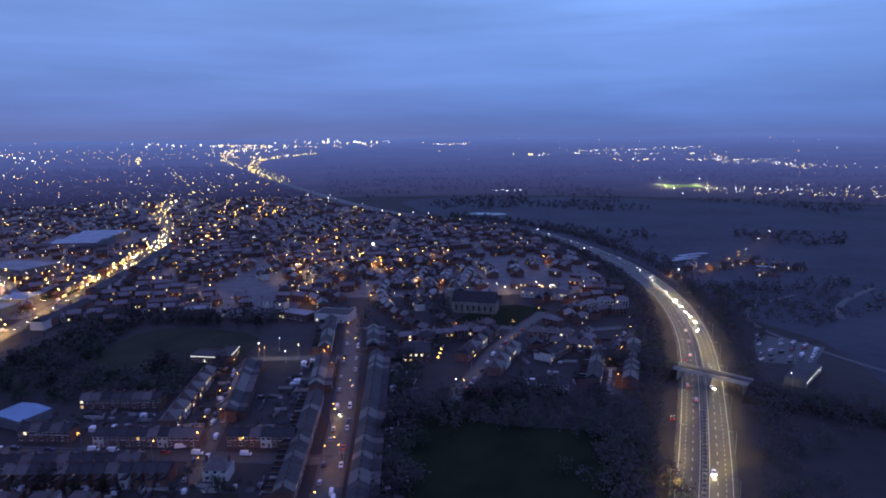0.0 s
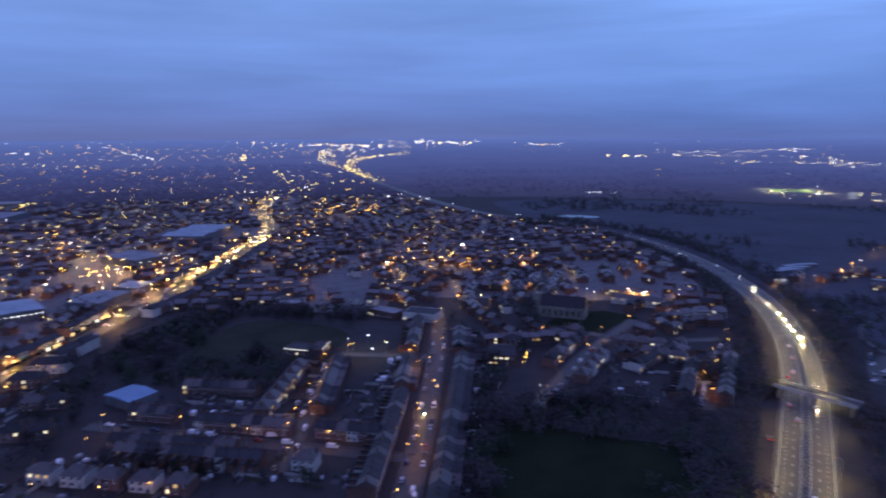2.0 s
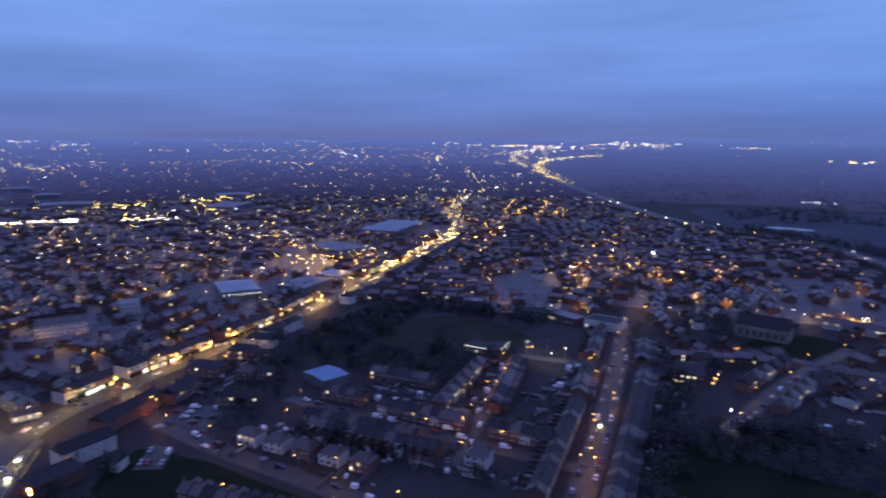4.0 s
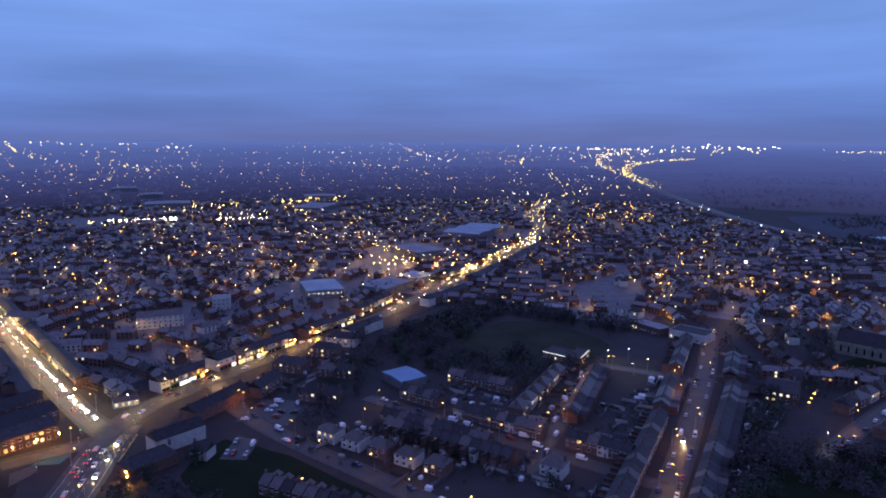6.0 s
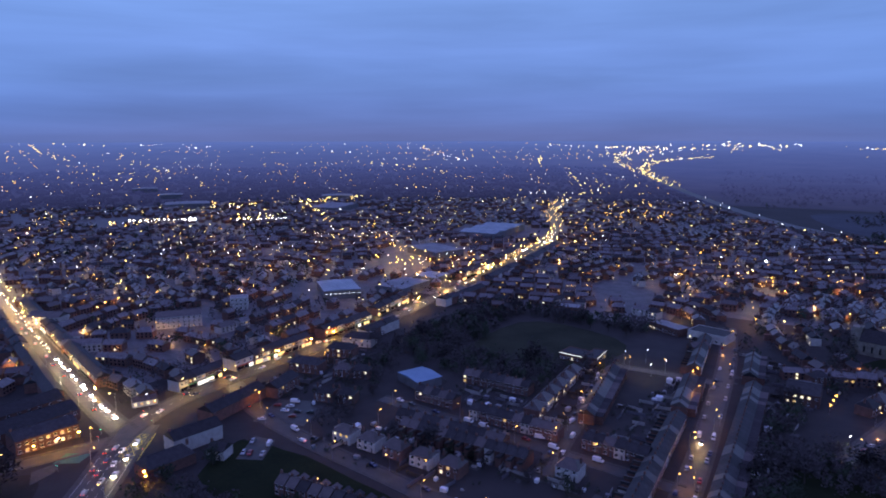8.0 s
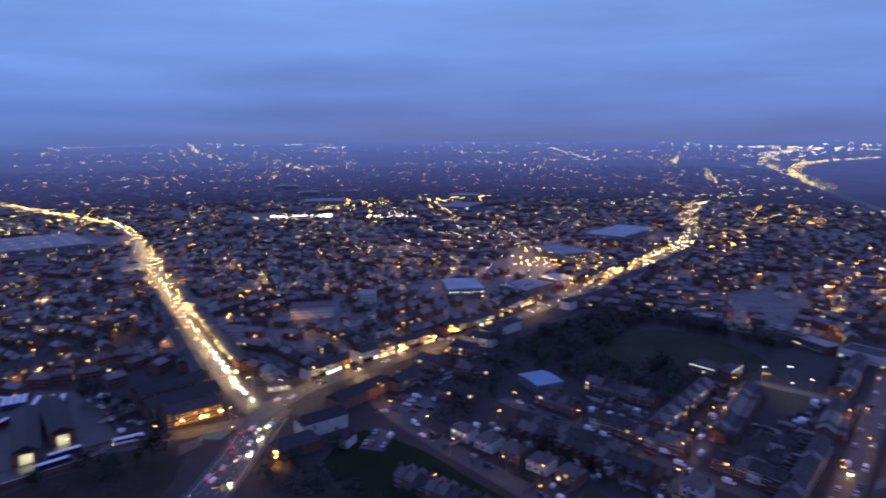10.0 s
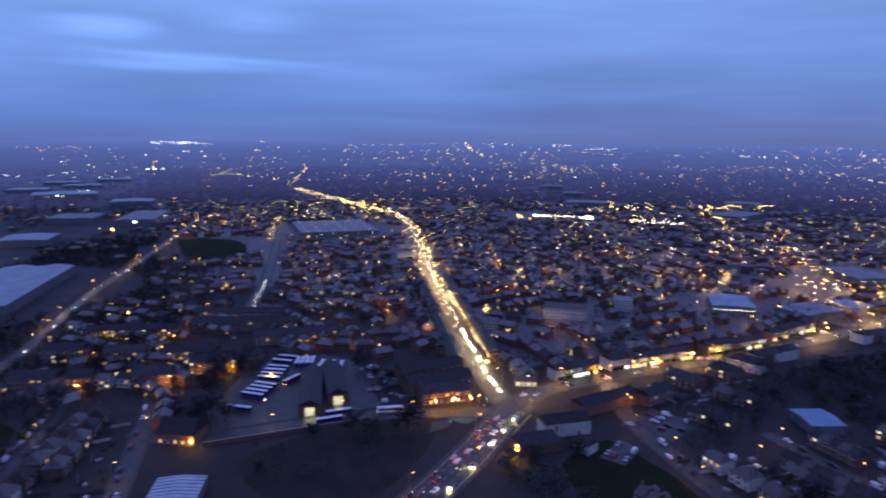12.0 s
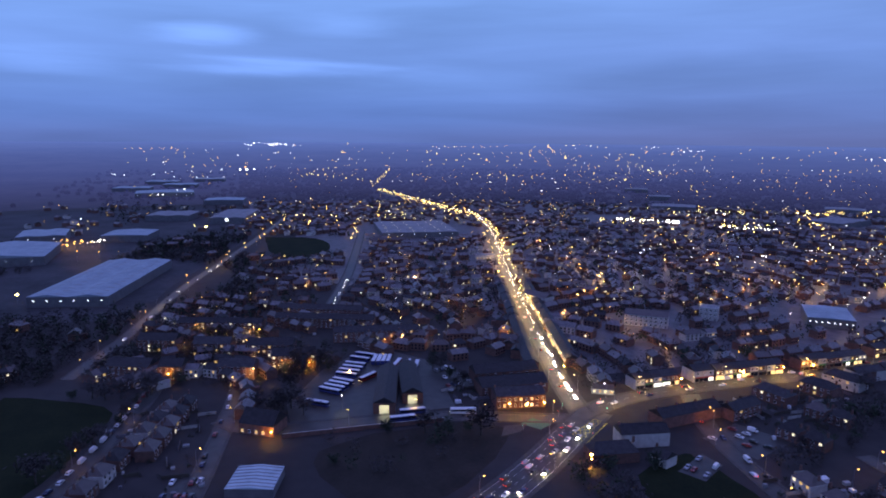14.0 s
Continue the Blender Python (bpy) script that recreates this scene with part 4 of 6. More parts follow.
# ---------------------------------------------------------------- large buildings
def shed(label, corners, h, wall=CLAD, roof=METAL_ROOF, ridges=1, pitch=1.6, lights=0, ribs=0, rooflights=0, lamp=0.35):
    """A long industrial or retail hall: front-left corner, front-right corner, depth."""
    (x0, y0), (x1, y1), d = corners
    w = math.dist((x0, y0), (x1, y1))
    turn = math.atan2(y1 - y0, x1 - x0)
    cx, cy = (x0 + x1) / 2 - math.sin(turn) * d / 2, (y0 + y1) / 2 + math.cos(turn) * d / 2
    hall = thing("warehouse", Mesh().box(-w / 2, -d / 2, 0, w / 2, d / 2, h, wall), label, "warehouse", "large halls", m=pose(cx, cy, 0, 0, 0, math.degrees(turn)))
    for k in range(ridges):
        a, b = -w / 2 + w * k / ridges, -w / 2 + w * (k + 1) / ridges
        top = Mesh().gable(-d / 2 - 0.3, a, h, d / 2 + 0.3, b, h + pitch, roof, 0.0, pose(0, 0, 0, 0, 0, 90))
        part("roof", top, hall)
        n = rooflights
        for j in range(n):
            for s in (0.27, 0.73):
                y = -d / 2 + d * (j + 0.5) / n
                x = a + (b - a) * s
                z = h + pitch * 0.54
                tilt = math.degrees(math.atan2(pitch, (b - a) / 2)) * (-1 if s < 0.5 else 1)
                half = min(3.0, (b - a) / 7) if roof is METAL_ROOF else 1.3
                light = part("rooflight", Mesh().box(-half, -0.7, 0.0, half, 0.7, 0.12, LIT_WHITE if roof is GREY_ROOF else CONCRETE), hall, "lit rooflight" if roof is GREY_ROOF else "translucent rooflight")
                light.matrix_basis = pose(x, y, z, 0, tilt, 0)
    if ribs:
        for j in range(ribs):
            x = -d / 2 + d * (j + 0.5) / ribs
            for k in (-1, 1):
                tilt = math.degrees(math.atan2(pitch, w / 2))
                part("roof_rib", Mesh().box(-w / 4, -0.14, 0.0, w / 4, 0.14, 0.22, CONCRETE, pose(k * w / 4, x, h + pitch / 2, 0, tilt * k, 0)), hall)
    for k in range(lights):
        x = -w / 2 + w * (k + 0.5) / lights
        part("wall_light", Mesh().box(x - lamp, -d / 2 - 0.3, h * 0.6, x + lamp, -d / 2, h * 0.6 + 1.1 * lamp, FLOOD), hall, "glowing white wall light")
    return hall


shed("long pale metal-roofed warehouse with twin ridges and rooflights", ((-622, -165), (-608, -100), 172), 9, ridges=2, pitch=2.2, lights=6, rooflights=14)
shed("pale blue-white metal-roofed warehouse", ((-822, -300), (-828, -200), 110), 10, ridges=1, pitch=4, lights=4)
shed("pale metal-roofed warehouse beside the road", ((-990, -172), (-980, -112), 60), 9)
shed("grey metal-roofed factory hall", ((-1215, -142), (-1200, -72), 70), 10, roof=GREY_ROOF, ridges=2)
shed("long grey-roofed factory with a lit end wall", ((-1150, -38), (-1138, 18), 130), 11, roof=GREY_ROOF, ridges=2, lights=1, lamp=2.0)
shed("white metal-roofed hall behind the lit yard", ((-985, -272), (-992, -214), 70), 11, ridges=2, lights=2)
for x, y in ((-1880, -300), (-1990, -190), (-2130, -250), (-2230, -120)):
    shed("pale metal-roofed trading estate unit", ((x, y), (x + 8, y + 90), 60), 9, ridges=2)
shed("pale metal-roofed distribution hall", ((-1480, -60), (-1470, 20), 60), 10)
shed("pale flat-roofed retail hall with lit front", ((-1690, -220), (-1700, -90), 90), 10, lights=12)
shed("large flat-roofed supermarket with rooflights", ((-930, 206), (-919, 318), 130), 8, roof=GREY_ROOF, ridges=3, pitch=0.8, lights=6, rooflights=4)
shed("white ribbed metal-roofed workshop", ((-260, -1), (-254, 18), 19), 4, roof=SHEET, pitch=0.9, ribs=7)
shed("pale blue metal-roofed garage hall beside the terraces", ((-224, 309), (-204, 301), 17), 5, pitch=1.0, roof=BLUE_ROOF)
shed("white-lit retail store with a pale flat roof", ((-396, 432), (-375, 458), 44), 8, pitch=0.7, lights=8)
shed("grey flat-roofed market hall", ((-430, 815), (-440, 930), 55), 9, roof=METAL_ROOF, ridges=3, pitch=2.5)
shed("grey flat-roofed retail hall", ((-420, 650), (-405, 690), 60), 8, roof=GREY_ROOF, pitch=0.7, lights=4)
shed("grey flat-roofed retail hall beside the high road", ((-345, 480), (-345, 525), 30), 7, roof=GREY_ROOF, pitch=0.7)
shed("blue-grey ribbed roof of a garage hall", ((-345, 535), (-345, 562), 24), 7, roof=METAL_ROOF, ridges=3, pitch=1)
shed("large grey factory roofs behind the houses", ((-840, 955), (-870, 1050), 60), 9, roof=GREY_ROOF, ridges=3)
for x, y, w, d in ((-1600, 1060, 60, 50), (-1385, 985, 50, 45), (-1185, 880, 85, 60), (-1040, 1180, 70, 50)):
    t = math.atan2(y, x)
    shed("pale flat-roofed hall far across the town", ((x + math.sin(t) * w / 2, y - math.cos(t) * w / 2), (x - math.sin(t) * w / 2, y + math.cos(t) * w / 2), d), 10 + rise(x, y), roof=GREY_ROOF, pitch=1.0)
shed("dark flat-roofed depot with white wall lights", ((198, 348), (221, 374), 11), 4.5, roof=SLATE, pitch=0.5, lights=12, lamp=0.13)


# ---------------------------------------------------------------- motorway furniture
def markings():
    line = [p for p in smooth(MOTORWAY) if p[1] < 1150]
    for off in (-10.6, -1.9, 1.9, 10.6):
        thing("edge_line", strip(Mesh(), offset_line(line, off), 0.28, 0.13, PAINT), "white painted edge line of the motorway", "road marking", kind="structure")
    dashes = Mesh()
    for off, step, size in ((-5.0, 9, 3.0), (5.0, 9, 3.0), (-8.1, 4.5, 1.4), (8.1, 4.5, 1.4)):
        for x, y, turn in along(line, step, 0, off):
            if math.hypot(x, y) < 900:
                dashes.box(-size / 2, -0.14, 0, size / 2, 0.14, 0.02, PAINT, pose(x, y, 0.11, 0, 0, turn))
    thing("lane_dashes", dashes, "white painted lane dashes on the motorway", "road marking", kind="stuff")
    rail = thing("crash_barrier", None, "grey steel crash barrier along the central reservation", "barrier")
    for off in (-0.8, 0.8):
        beam = strip(Mesh(), offset_line(line, off), 0.12, 0.85, STEEL, 0.32)
        part("rail", beam, rail)
    posts = Mesh()
    for x, y, turn in along(line, 4, 0, 0.0):
        if math.hypot(x, y) < 500:
            posts.box(-0.06, -0.8, 0, 0.06, 0.8, 0.7, STEEL, pose(x, y, 0.1, 0, 0, turn))
    tagged(part("post", posts, rail), kind="stuff")
    verge = [p for p in line if p[1] < 700]
    for off in (12.0, -12.0):
        thing("kerb_strip", strip(Mesh(), offset_line(verge, off), 1.4, 0.2, PAVING, 0.2), "pale concrete drainage strip beside the motorway", "kerb", kind="structure")


markings()
MOTOR_LAMP = [street_lamp("motorway_lamp", "tall grey steel motorway lamp glowing yellow", glow("motorway_lantern", (1.0, 0.72, 0.25), 0.7, False), MOTORWAY_DOWN, 10.0, 2.5)]
lamps(MOTORWAY, 44, 25, MOTOR_LAMP, 60, 620, True)


def bridge():
    deck_line = [(133, 367.5), (140, 361.5), (152, 351), (164, 340.5)]
    ob = thing("road_bridge", strip(Mesh(), deck_line, 8.0, 6.6, ASPHALT, 0.9), "concrete road bridge over the motorway with solid parapets", "bridge")
    for off in (4.1, -4.1):
        part("parapet", strip(Mesh(), offset_line(deck_line, off), 0.35, 7.7, CONCRETE, 1.9), ob, "pale concrete parapet")
    for cx, cy in ((135, 365.7), (147.5, 355), (162, 342.2)):
        turn = -42
        for k in (-2.8, 0, 2.8):
            w = math.radians(turn + 90)
            part("pier", Mesh().tube([(cx + math.cos(w) * k, cy + math.sin(w) * k, 0), (cx + math.cos(w) * k, cy + math.sin(w) * k, 5.75)], [0.5, 0.5], 8, CONCRETE), ob)
    for (x0, y0), (x1, y1) in (((133, 367.5), (106, 391)), ((164, 340.5), (198, 313))):
        n = math.dist((x0, y0), (x1, y1))
        ux, uy = (x1 - x0) / n, (y1 - y0) / n
        v = []
        for s, h, half in ((0, 6.55, 4.5), (n, 0.12, 4.5)):
            cx, cy = x0 + ux * s, y0 + uy * s
            v += [(cx - uy * half, cy + ux * half, h), (cx + uy * half, cy - ux * half, h), (cx - uy * (half + h * 1.6), cy + ux * (half + h * 1.6), 0), (cx + uy * (half + h * 1.6), cy - ux * (half + h * 1.6), 0)]
        bank = thing("embankment", Mesh().add(v, [(0, 2, 6, 4), (1, 5, 7, 3), (0, 1, 3, 2)], SCRUB).add(v, [(0, 4, 5, 1)], SCRUB), "grassy embankment carrying the bridge road", "embankment", kind="structure")


bridge()


# ---------------------------------------------------------------- vehicles
def paint(name, c):
    m = surface(name, tuple(v * 0.9 for v in c), c, 1.5, 0.3, 0.5, bump=0.0)
    m.node_tree.nodes["Principled BSDF"].inputs["Coat Weight"].default_value = 0.6
    return m


def prism(mesh, profile, y0, y1, inset, material):
    """A side profile carried across the width; upper points drawn in by inset."""
    top = max(z for _, z in profile)
    v = []
    for y, s in ((y0, 1), (y1, -1)):
        v += [(x, y + s * inset * max(0, (z - 0.9) / (top - 0.9 + 1e-6)), z) for x, z in profile]
    n = len(profile)
    f = [tuple(range(n))[::-1], tuple(range(n, 2 * n))] + [(i, (i + 1) % n, n + (i + 1) % n, n + i) for i in range(n)]
    return mesh.add(v, f, material)


def car(label, body, lit=False, beam=False, van=False, far=False):
    prof = ([(-2.5, 0.35), (-2.5, 2.0), (-2.3, 2.15), (1.2, 2.15), (1.9, 1.2), (2.4, 1.05), (2.5, 0.8), (2.5, 0.35)] if van else
            [(-2.1, 0.3), (-2.15, 0.8), (-1.95, 1.0), (-1.5, 1.4), (-0.9, 1.47), (0.2, 1.45), (1.0, 1.0), (1.9, 0.86), (2.1, 0.65), (2.1, 0.3)])
    ob = thing("van" if van else "car", prism(Mesh(), prof, -0.88, 0.88, 0.18, body), label, "van" if van else "car", "vehicles", m=pose(0, 0, -60))
    if far:
        pass
    elif van:
        part("windscreen", Mesh().add([(1.26, -0.66, 2.06), (1.26, 0.66, 2.06), (1.92, 0.78, 1.25), (1.92, -0.78, 1.25)], [(0, 3, 2, 1)], GLASS), ob, "dark glass windscreen")
    else:
        part("windscreen", Mesh().add([(0.3, -0.62, 1.42), (0.3, 0.62, 1.42), (1.04, 0.74, 1.03), (1.04, -0.74, 1.03)], [(0, 3, 2, 1)], GLASS), ob, "dark glass windscreen")
        if not lit:
            cabin = Mesh().add([(-1.52, -0.62, 1.39), (-1.52, 0.62, 1.39), (-1.98, 0.74, 1.02), (-1.98, -0.74, 1.02)], [(0, 1, 2, 3)], GLASS)
            for s in (-1, 1):
                cabin.add([(-1.4, s * 0.75, 1.34), (0.15, s * 0.75, 1.36), (0.85, s * 0.87, 1.02), (-1.8, s * 0.87, 1.02)], [(0, 1, 2, 3)], GLASS)
            part("cabin_glass", cabin, ob, "dark glass of the cabin")
    axle = Mesh()
    for x in (() if far else (-1.3, 1.35)):
        for y in (-0.8, 0.8):
            axle.tube([(x, y - 0.11, 0.31), (x, y + 0.11, 0.31)], [0.31, 0.31], 8, RUBBER)
    if not far:
        part("chassis", axle.box(-1.9, -0.7, 0.2, 1.9, 0.7, 0.36, RUBBER), ob, "dark chassis and tyres")
    end = 2.5 if van else 2.12
    for y in ((-0.6, 0.6) if lit else ()):
        lamp = part("headlight", Mesh().bulb((end + 0.05, y, 0.72), 0.2 if far else 0.15, FAR_HEAD if far else HEADLIGHT), ob, "glowing headlight" if lit else "")
        if lit and not far:
            part("tail_light", Mesh().box(-end - 0.08, y - 0.2, 0.7, -end + 0.02, y + 0.2, 0.95, TAIL), ob, "glowing red tail light")
        if beam:
            part("headlamp_lens", Mesh().add([(end + 0.3, y - 0.12, 0.60), (end + 0.3, y + 0.12, 0.60), (end + 0.26, y + 0.12, 0.76), (end + 0.26, y - 0.12, 0.76)], [(0, 1, 2, 3)], BEAM), lamp, "bright headlamp lens")
    return ob


PAINTS = [("white", paint("white_car_paint", (0.75, 0.75, 0.75))), ("silver", paint("silver_car_paint", (0.35, 0.36, 0.38))), ("dark blue", paint("blue_car_paint", (0.02, 0.03, 0.09))),
          ("black", paint("black_car_paint", (0.02, 0.02, 0.022))), ("red", paint("red_car_paint", (0.25, 0.02, 0.02)))]
PARKED = [car(name + " hatchback car parked with its lights off", p) for name, p in PAINTS]
PARKED.append(car("white panel van parked with its lights off", PAINTS[0][1], van=True))
DRIVEN = [car(name + " car on the road with headlights and tail lights on", p, True) for name, p in PAINTS[:4]]
FAR_CAR = [car(name + " car in the distance with its headlights on", p, True, far=True) for name, p in PAINTS[:3]]
BEAMS = [car(name + " car on the road throwing its headlight beams ahead", p, True, True) for name, p in PAINTS[:3]]


def traffic(line, offset, low, high, kinds, start, stop, back=False, z=0.1):
    """Vehicles along a road, at uneven gaps."""
    at = start
    for x, y, turn in along(smooth(line), 1.0, 0, offset):
        at -= 1
        if at <= 0:
            at = rng.uniform(low, high)
            if stop <= 0:
                return
            ob = put(kinds, x + rng.uniform(-0.4, 0.4), y + rng.uniform(-0.4, 0.4), turn + (180 if back else 0) + rng.uniform(-2, 2))
            ob.location.z += z
        stop -= 1


traffic(ROAD_A, -2.2, 6.5, 12, BEAMS, 22, 150, True)
traffic(ROAD_A, -2.2, 7, 15, FAR_CAR, 175, 800, True)
traffic(ROAD_A, 2.2, 14, 40, DRIVEN, 40, 300)
traffic(ROAD_B, 2.4, 16, 46, DRIVEN, 24, 420)
traffic(ROAD_B, -2.4, 16, 46, DRIVEN, 30, 240, True)
traffic(ROAD_B, -2.4, 10, 30, FAR_CAR, 250, 760, True)
traffic(ROAD_B, 6.0, 14, 50, PARKED, 60, 480)
traffic(ROAD_S, -6.3, 14, 30, DRIVEN, 30, 120, True)
traffic(ROAD_S, -2.6, 9, 20, DRIVEN, 26, 120, True)
traffic(ROAD_S, 1.2, 12, 26, DRIVEN, 30, 130)
traffic(ROAD_S, 5.2, 14, 28, BEAMS, 22, 130)
traffic(MOTORWAY, -3.6, 60, 110, BEAMS, 110, 240, True)
traffic(MOTORWAY, -6.8, 40, 90, FAR_CAR, 560, 800, True)
traffic(MOTORWAY, 3.6, 80, 150, DRIVEN, 250, 600)
traffic(MOTORWAY, -3.6, 22, 60, FAR_CAR, 560, 900, True)
for x, y in ((199, 620), (195, 572), (193, 542), (191, 524), (189, 508), (187, 494), (185, 477), (180, 458), (159, 383), (147, 349)):
    put(BEAMS, x, y, 256 + (500 - y) * 0.08).location.z = 0.1
for x, y in ((164, 431), (155, 404), (149, 396), (146, 377), (135, 353), (112, 310)):
    put(DRIVEN, x, y, 72).location.z = 0.1
traffic(STREET_1, 3.6, 8, 32, PARKED, 10, 300)
traffic(STREET_1, -3.6, 7, 28, PARKED, 15, 300, True)
traffic(STREET_2, 2.6, 6, 20, PARKED, 10, 140)
traffic(STREET_2, -2.6, 6, 24, PARKED, 30, 140)
traffic(STREET_3, -2.4, 7, 20, PARKED, 20, 150)
traffic(STREET_4, 2.4, 6, 11, PARKED, 6, 120)
traffic(STREET_6, 2.3, 8, 26, PARKED, 12, 160)
traffic(STREET_5, 2.8, 14, 40, PARKED, 60, 230)
traffic(STREET_5, -1.8, 30, 60, DRIVEN, 40, 120, True)
traffic(STREET_W1, 2.4, 5.5, 12, PARKED, 18, 150)
traffic(STREET_W3, 2.4, 7, 24, PARKED, 20, 150)
traffic(ROAD_W, -2.0, 26, 60, FAR_CAR, 80, 420, True)
traffic(STREET_N, -1.8, 7, 12, FAR_CAR, 60, 178, True)
traffic(STREET_1, 1.5, 90, 110, BEAMS, 140, 160, True)


def parking(label, corners, rows, columns, kinds, chance, turn):
    """A car park: a sheet of asphalt and its cars."""
    name = thing("car_park", Mesh().add([(x, y, 0.045) for x, y in corners], [tuple(range(len(corners)))], ASPHALT), label, "car park", kind="structure")
    (ax, ay), (bx, by), (cx, cy), (dx, dy) = corners
    for i in range(rows):
        for j in range(columns):
            if rng.random() < chance:
                s, t = (i + 0.5) / rows, (j + 0.5) / columns
                x = (ax * (1 - t) + bx * t) * (1 - s) + (dx * (1 - t) + cx * t) * s
                y = (ay * (1 - t) + by * t) * (1 - s) + (dy * (1 - t) + cy * t) * s
                put(kinds, x, y, turn + rng.choice((0, 180)) + rng.uniform(-3, 3))


parking("dark asphalt car park beside the motorway depot", [(192, 392), (222, 384), (248, 418), (216, 452)], 6, 6, PARKED, 0.75, 40)
parking("dark asphalt car park behind the public house", [(-227, 190), (-216, 196), (-226, 213), (-238, 211)], 2, 4, PARKED, 0.7, 119)
parking("grey asphalt yard behind the public house", [(-252, 222), (-262, 250), (-236, 262), (-226, 232)], 4, 5, PARKED, 0.3, 25)
parking("dark asphalt yard beside the bus depot", [(-385, 118), (-388, 135), (-350, 140), (-345, 122)], 3, 5, PARKED, 0.6, 10)
parking("dark asphalt residents' car park", [(-262, -28), (-258, -14), (-282, -8), (-284, -22)], 2, 5, PARKED, 0.7, 164)
parking("lit asphalt car park of the retail store", [(-372, 470), (-352, 475), (-362, 520), (-385, 510)], 3, 6, PARKED, 0.6, 100)


def bus(label, side, roof, lights=False):
    body = Mesh().box(-6.8, -1.25, 0.35, 6.8, 1.25, 2.9, side)
    ob = thing("coach", body, label, "coach", "coaches at the depot", m=pose(0, 0, -60))
    part("roof", Mesh().add([(-6.8, -1.25, 2.905), (6.8, -1.25, 2.905), (6.8, 1.25, 2.905), (-6.8, 1.25, 2.905), (-6.6, -1.0, 3.15), (6.6, -1.0, 3.15), (6.6, 1.0, 3.15), (-6.6, 1.0, 3.15)],
                            [(0, 1, 5, 4), (1, 2, 6, 5), (2, 3, 7, 6), (3, 0, 4, 7), (4, 5, 6, 7)], roof), ob, "pale roof")
    for s in (-1, 1):
        part("side_glazing", Mesh().box(-6.3, s * 1.27 - 0.02, 1.5, 6.3, s * 1.27 + 0.02, 2.5, GLASS), ob, "dark side windows")
    part("windscreen", Mesh().box(6.79, -1.1, 1.2, 6.83, 1.1, 2.6, GLASS), ob)
    axle = Mesh()
    for x in (-4.0, 4.4):
        for y in (-1.1, 1.1):
            axle.tube([(x, y - 0.13, 0.48), (x, y + 0.13, 0.48)], [0.48, 0.48], 8, RUBBER)
    part("chassis", axle.box(-6.4, -1.0, 0.3, 6.4, 1.0, 0.4, RUBBER), ob, "dark chassis and tyres")
    for y in (-0.9, 0.9):
        part("headlight", Mesh().bulb((6.86, y, 0.8), 0.16 if lights else 0.14, WARM_LAMP if lights else FRAME), ob)
        part("tail_light", Mesh().box(-6.88, y - 0.15, 0.8, -6.8, y + 0.15, 1.2, TAIL if lights else DOOR), ob)
    return ob


BLUE_SIDE = paint("blue_coach_paint", (0.03, 0.04, 0.16))
WHITE_ROOF = surface("white_coach_roof", (0.5, 0.52, 0.55), (0.75, 0.77, 0.8), 0.8, 0.5)
COACH = [bus("dark blue coach with a white roof parked at the depot", BLUE_SIDE, WHITE_ROOF)]
RED_COACH = [bus("red coach with a pale roof and glowing lights", PAINTS[4][1], WHITE_ROOF, True)]
WHITE_COACH = [bus("white coach with glowing lights beside the road", PAINTS[0][1], WHITE_ROOF, True)]
for (x0, y0), (x1, y1), n, turn in (((-411, 81), (-418, 86), 2, 52), ((-384, 68), (-401, 76.5), 4, 56), ((-361, 55), (-374, 64.5), 4, 48), ((-404.6, 99), (-407, 90), 4, 160), ((-389, 113.5), (-392, 108.5), 2, 158)):
    for k in range(n):
        s = k / max(1, n - 1)
        put(COACH, x0 + (x1 - x0) * s, y0 + (y1 - y0) * s, turn)
put(COACH, -345, 46, 52)
put(COACH, -320, 93, 88)
put(COACH, -312.5, 86, 88)
put(RED_COACH, -396, 102.5, 150)
put(RED_COACH, -377, 80, 308)
put(WHITE_COACH, -313, 119, 255)
put([PARKED[5]], -120, 283, 12)
put([PARKED[5]], -45, 243, 95)
thing("depot_yard", Mesh().add([(x, y, 0.042) for x, y in ((-322, 30), (-322, 118), (-400, 125), (-440, 95), (-400, 55), (-350, 30))], [(0, 1, 2, 3, 4, 5)], ASPHALT), "dark asphalt yard of the bus depot", "yard", kind="structure")


# ---------------------------------------------------------------- shops, flats, church, schools
def shop(m, w, d, h, wall, front, label, roof=SLATE, lit=0.3, sign=None):
    ob = block("shop", label, "shop", m, w, d, h, wall, roof, 2.4, floors=2, bays=max(2, int(w / 3.6)), lit=lit, chimneys=0, rear=False, door=False, group="shops along the high road", sides=(-1,))
    for c in list(ob.children):
        if c.name.startswith("window") and c.location.z < 1.5 and c.location.y < 0:
            bpy.data.objects.remove(c)
    n = max(2, int(w / 3.4))
    for k in range(n):
        x0, x1 = -w / 2 + 0.3 + (w - 0.6) * k / n, -w / 2 + 0.3 + (w - 0.6) * (k + 1) / n
        part("shop_window", Mesh().box(x0 + 0.1, -d / 2 - 0.12, 0.4, x1 - 0.1, -d / 2 - 0.02, 2.5, front if rng.random() < 0.6 else GLASS).box(x0, -d / 2 - 0.1, 0, x1, -d / 2 + 0.02, 0.38, DOOR), ob, "lit shop window" if front is not GLASS else "dark shop window")
    part("sign_board", Mesh().box(-w / 2 + 0.2, -d / 2 - 0.25, 2.6, w / 2 - 0.2, -d / 2, 3.3, sign or DOOR), ob)
    return ob


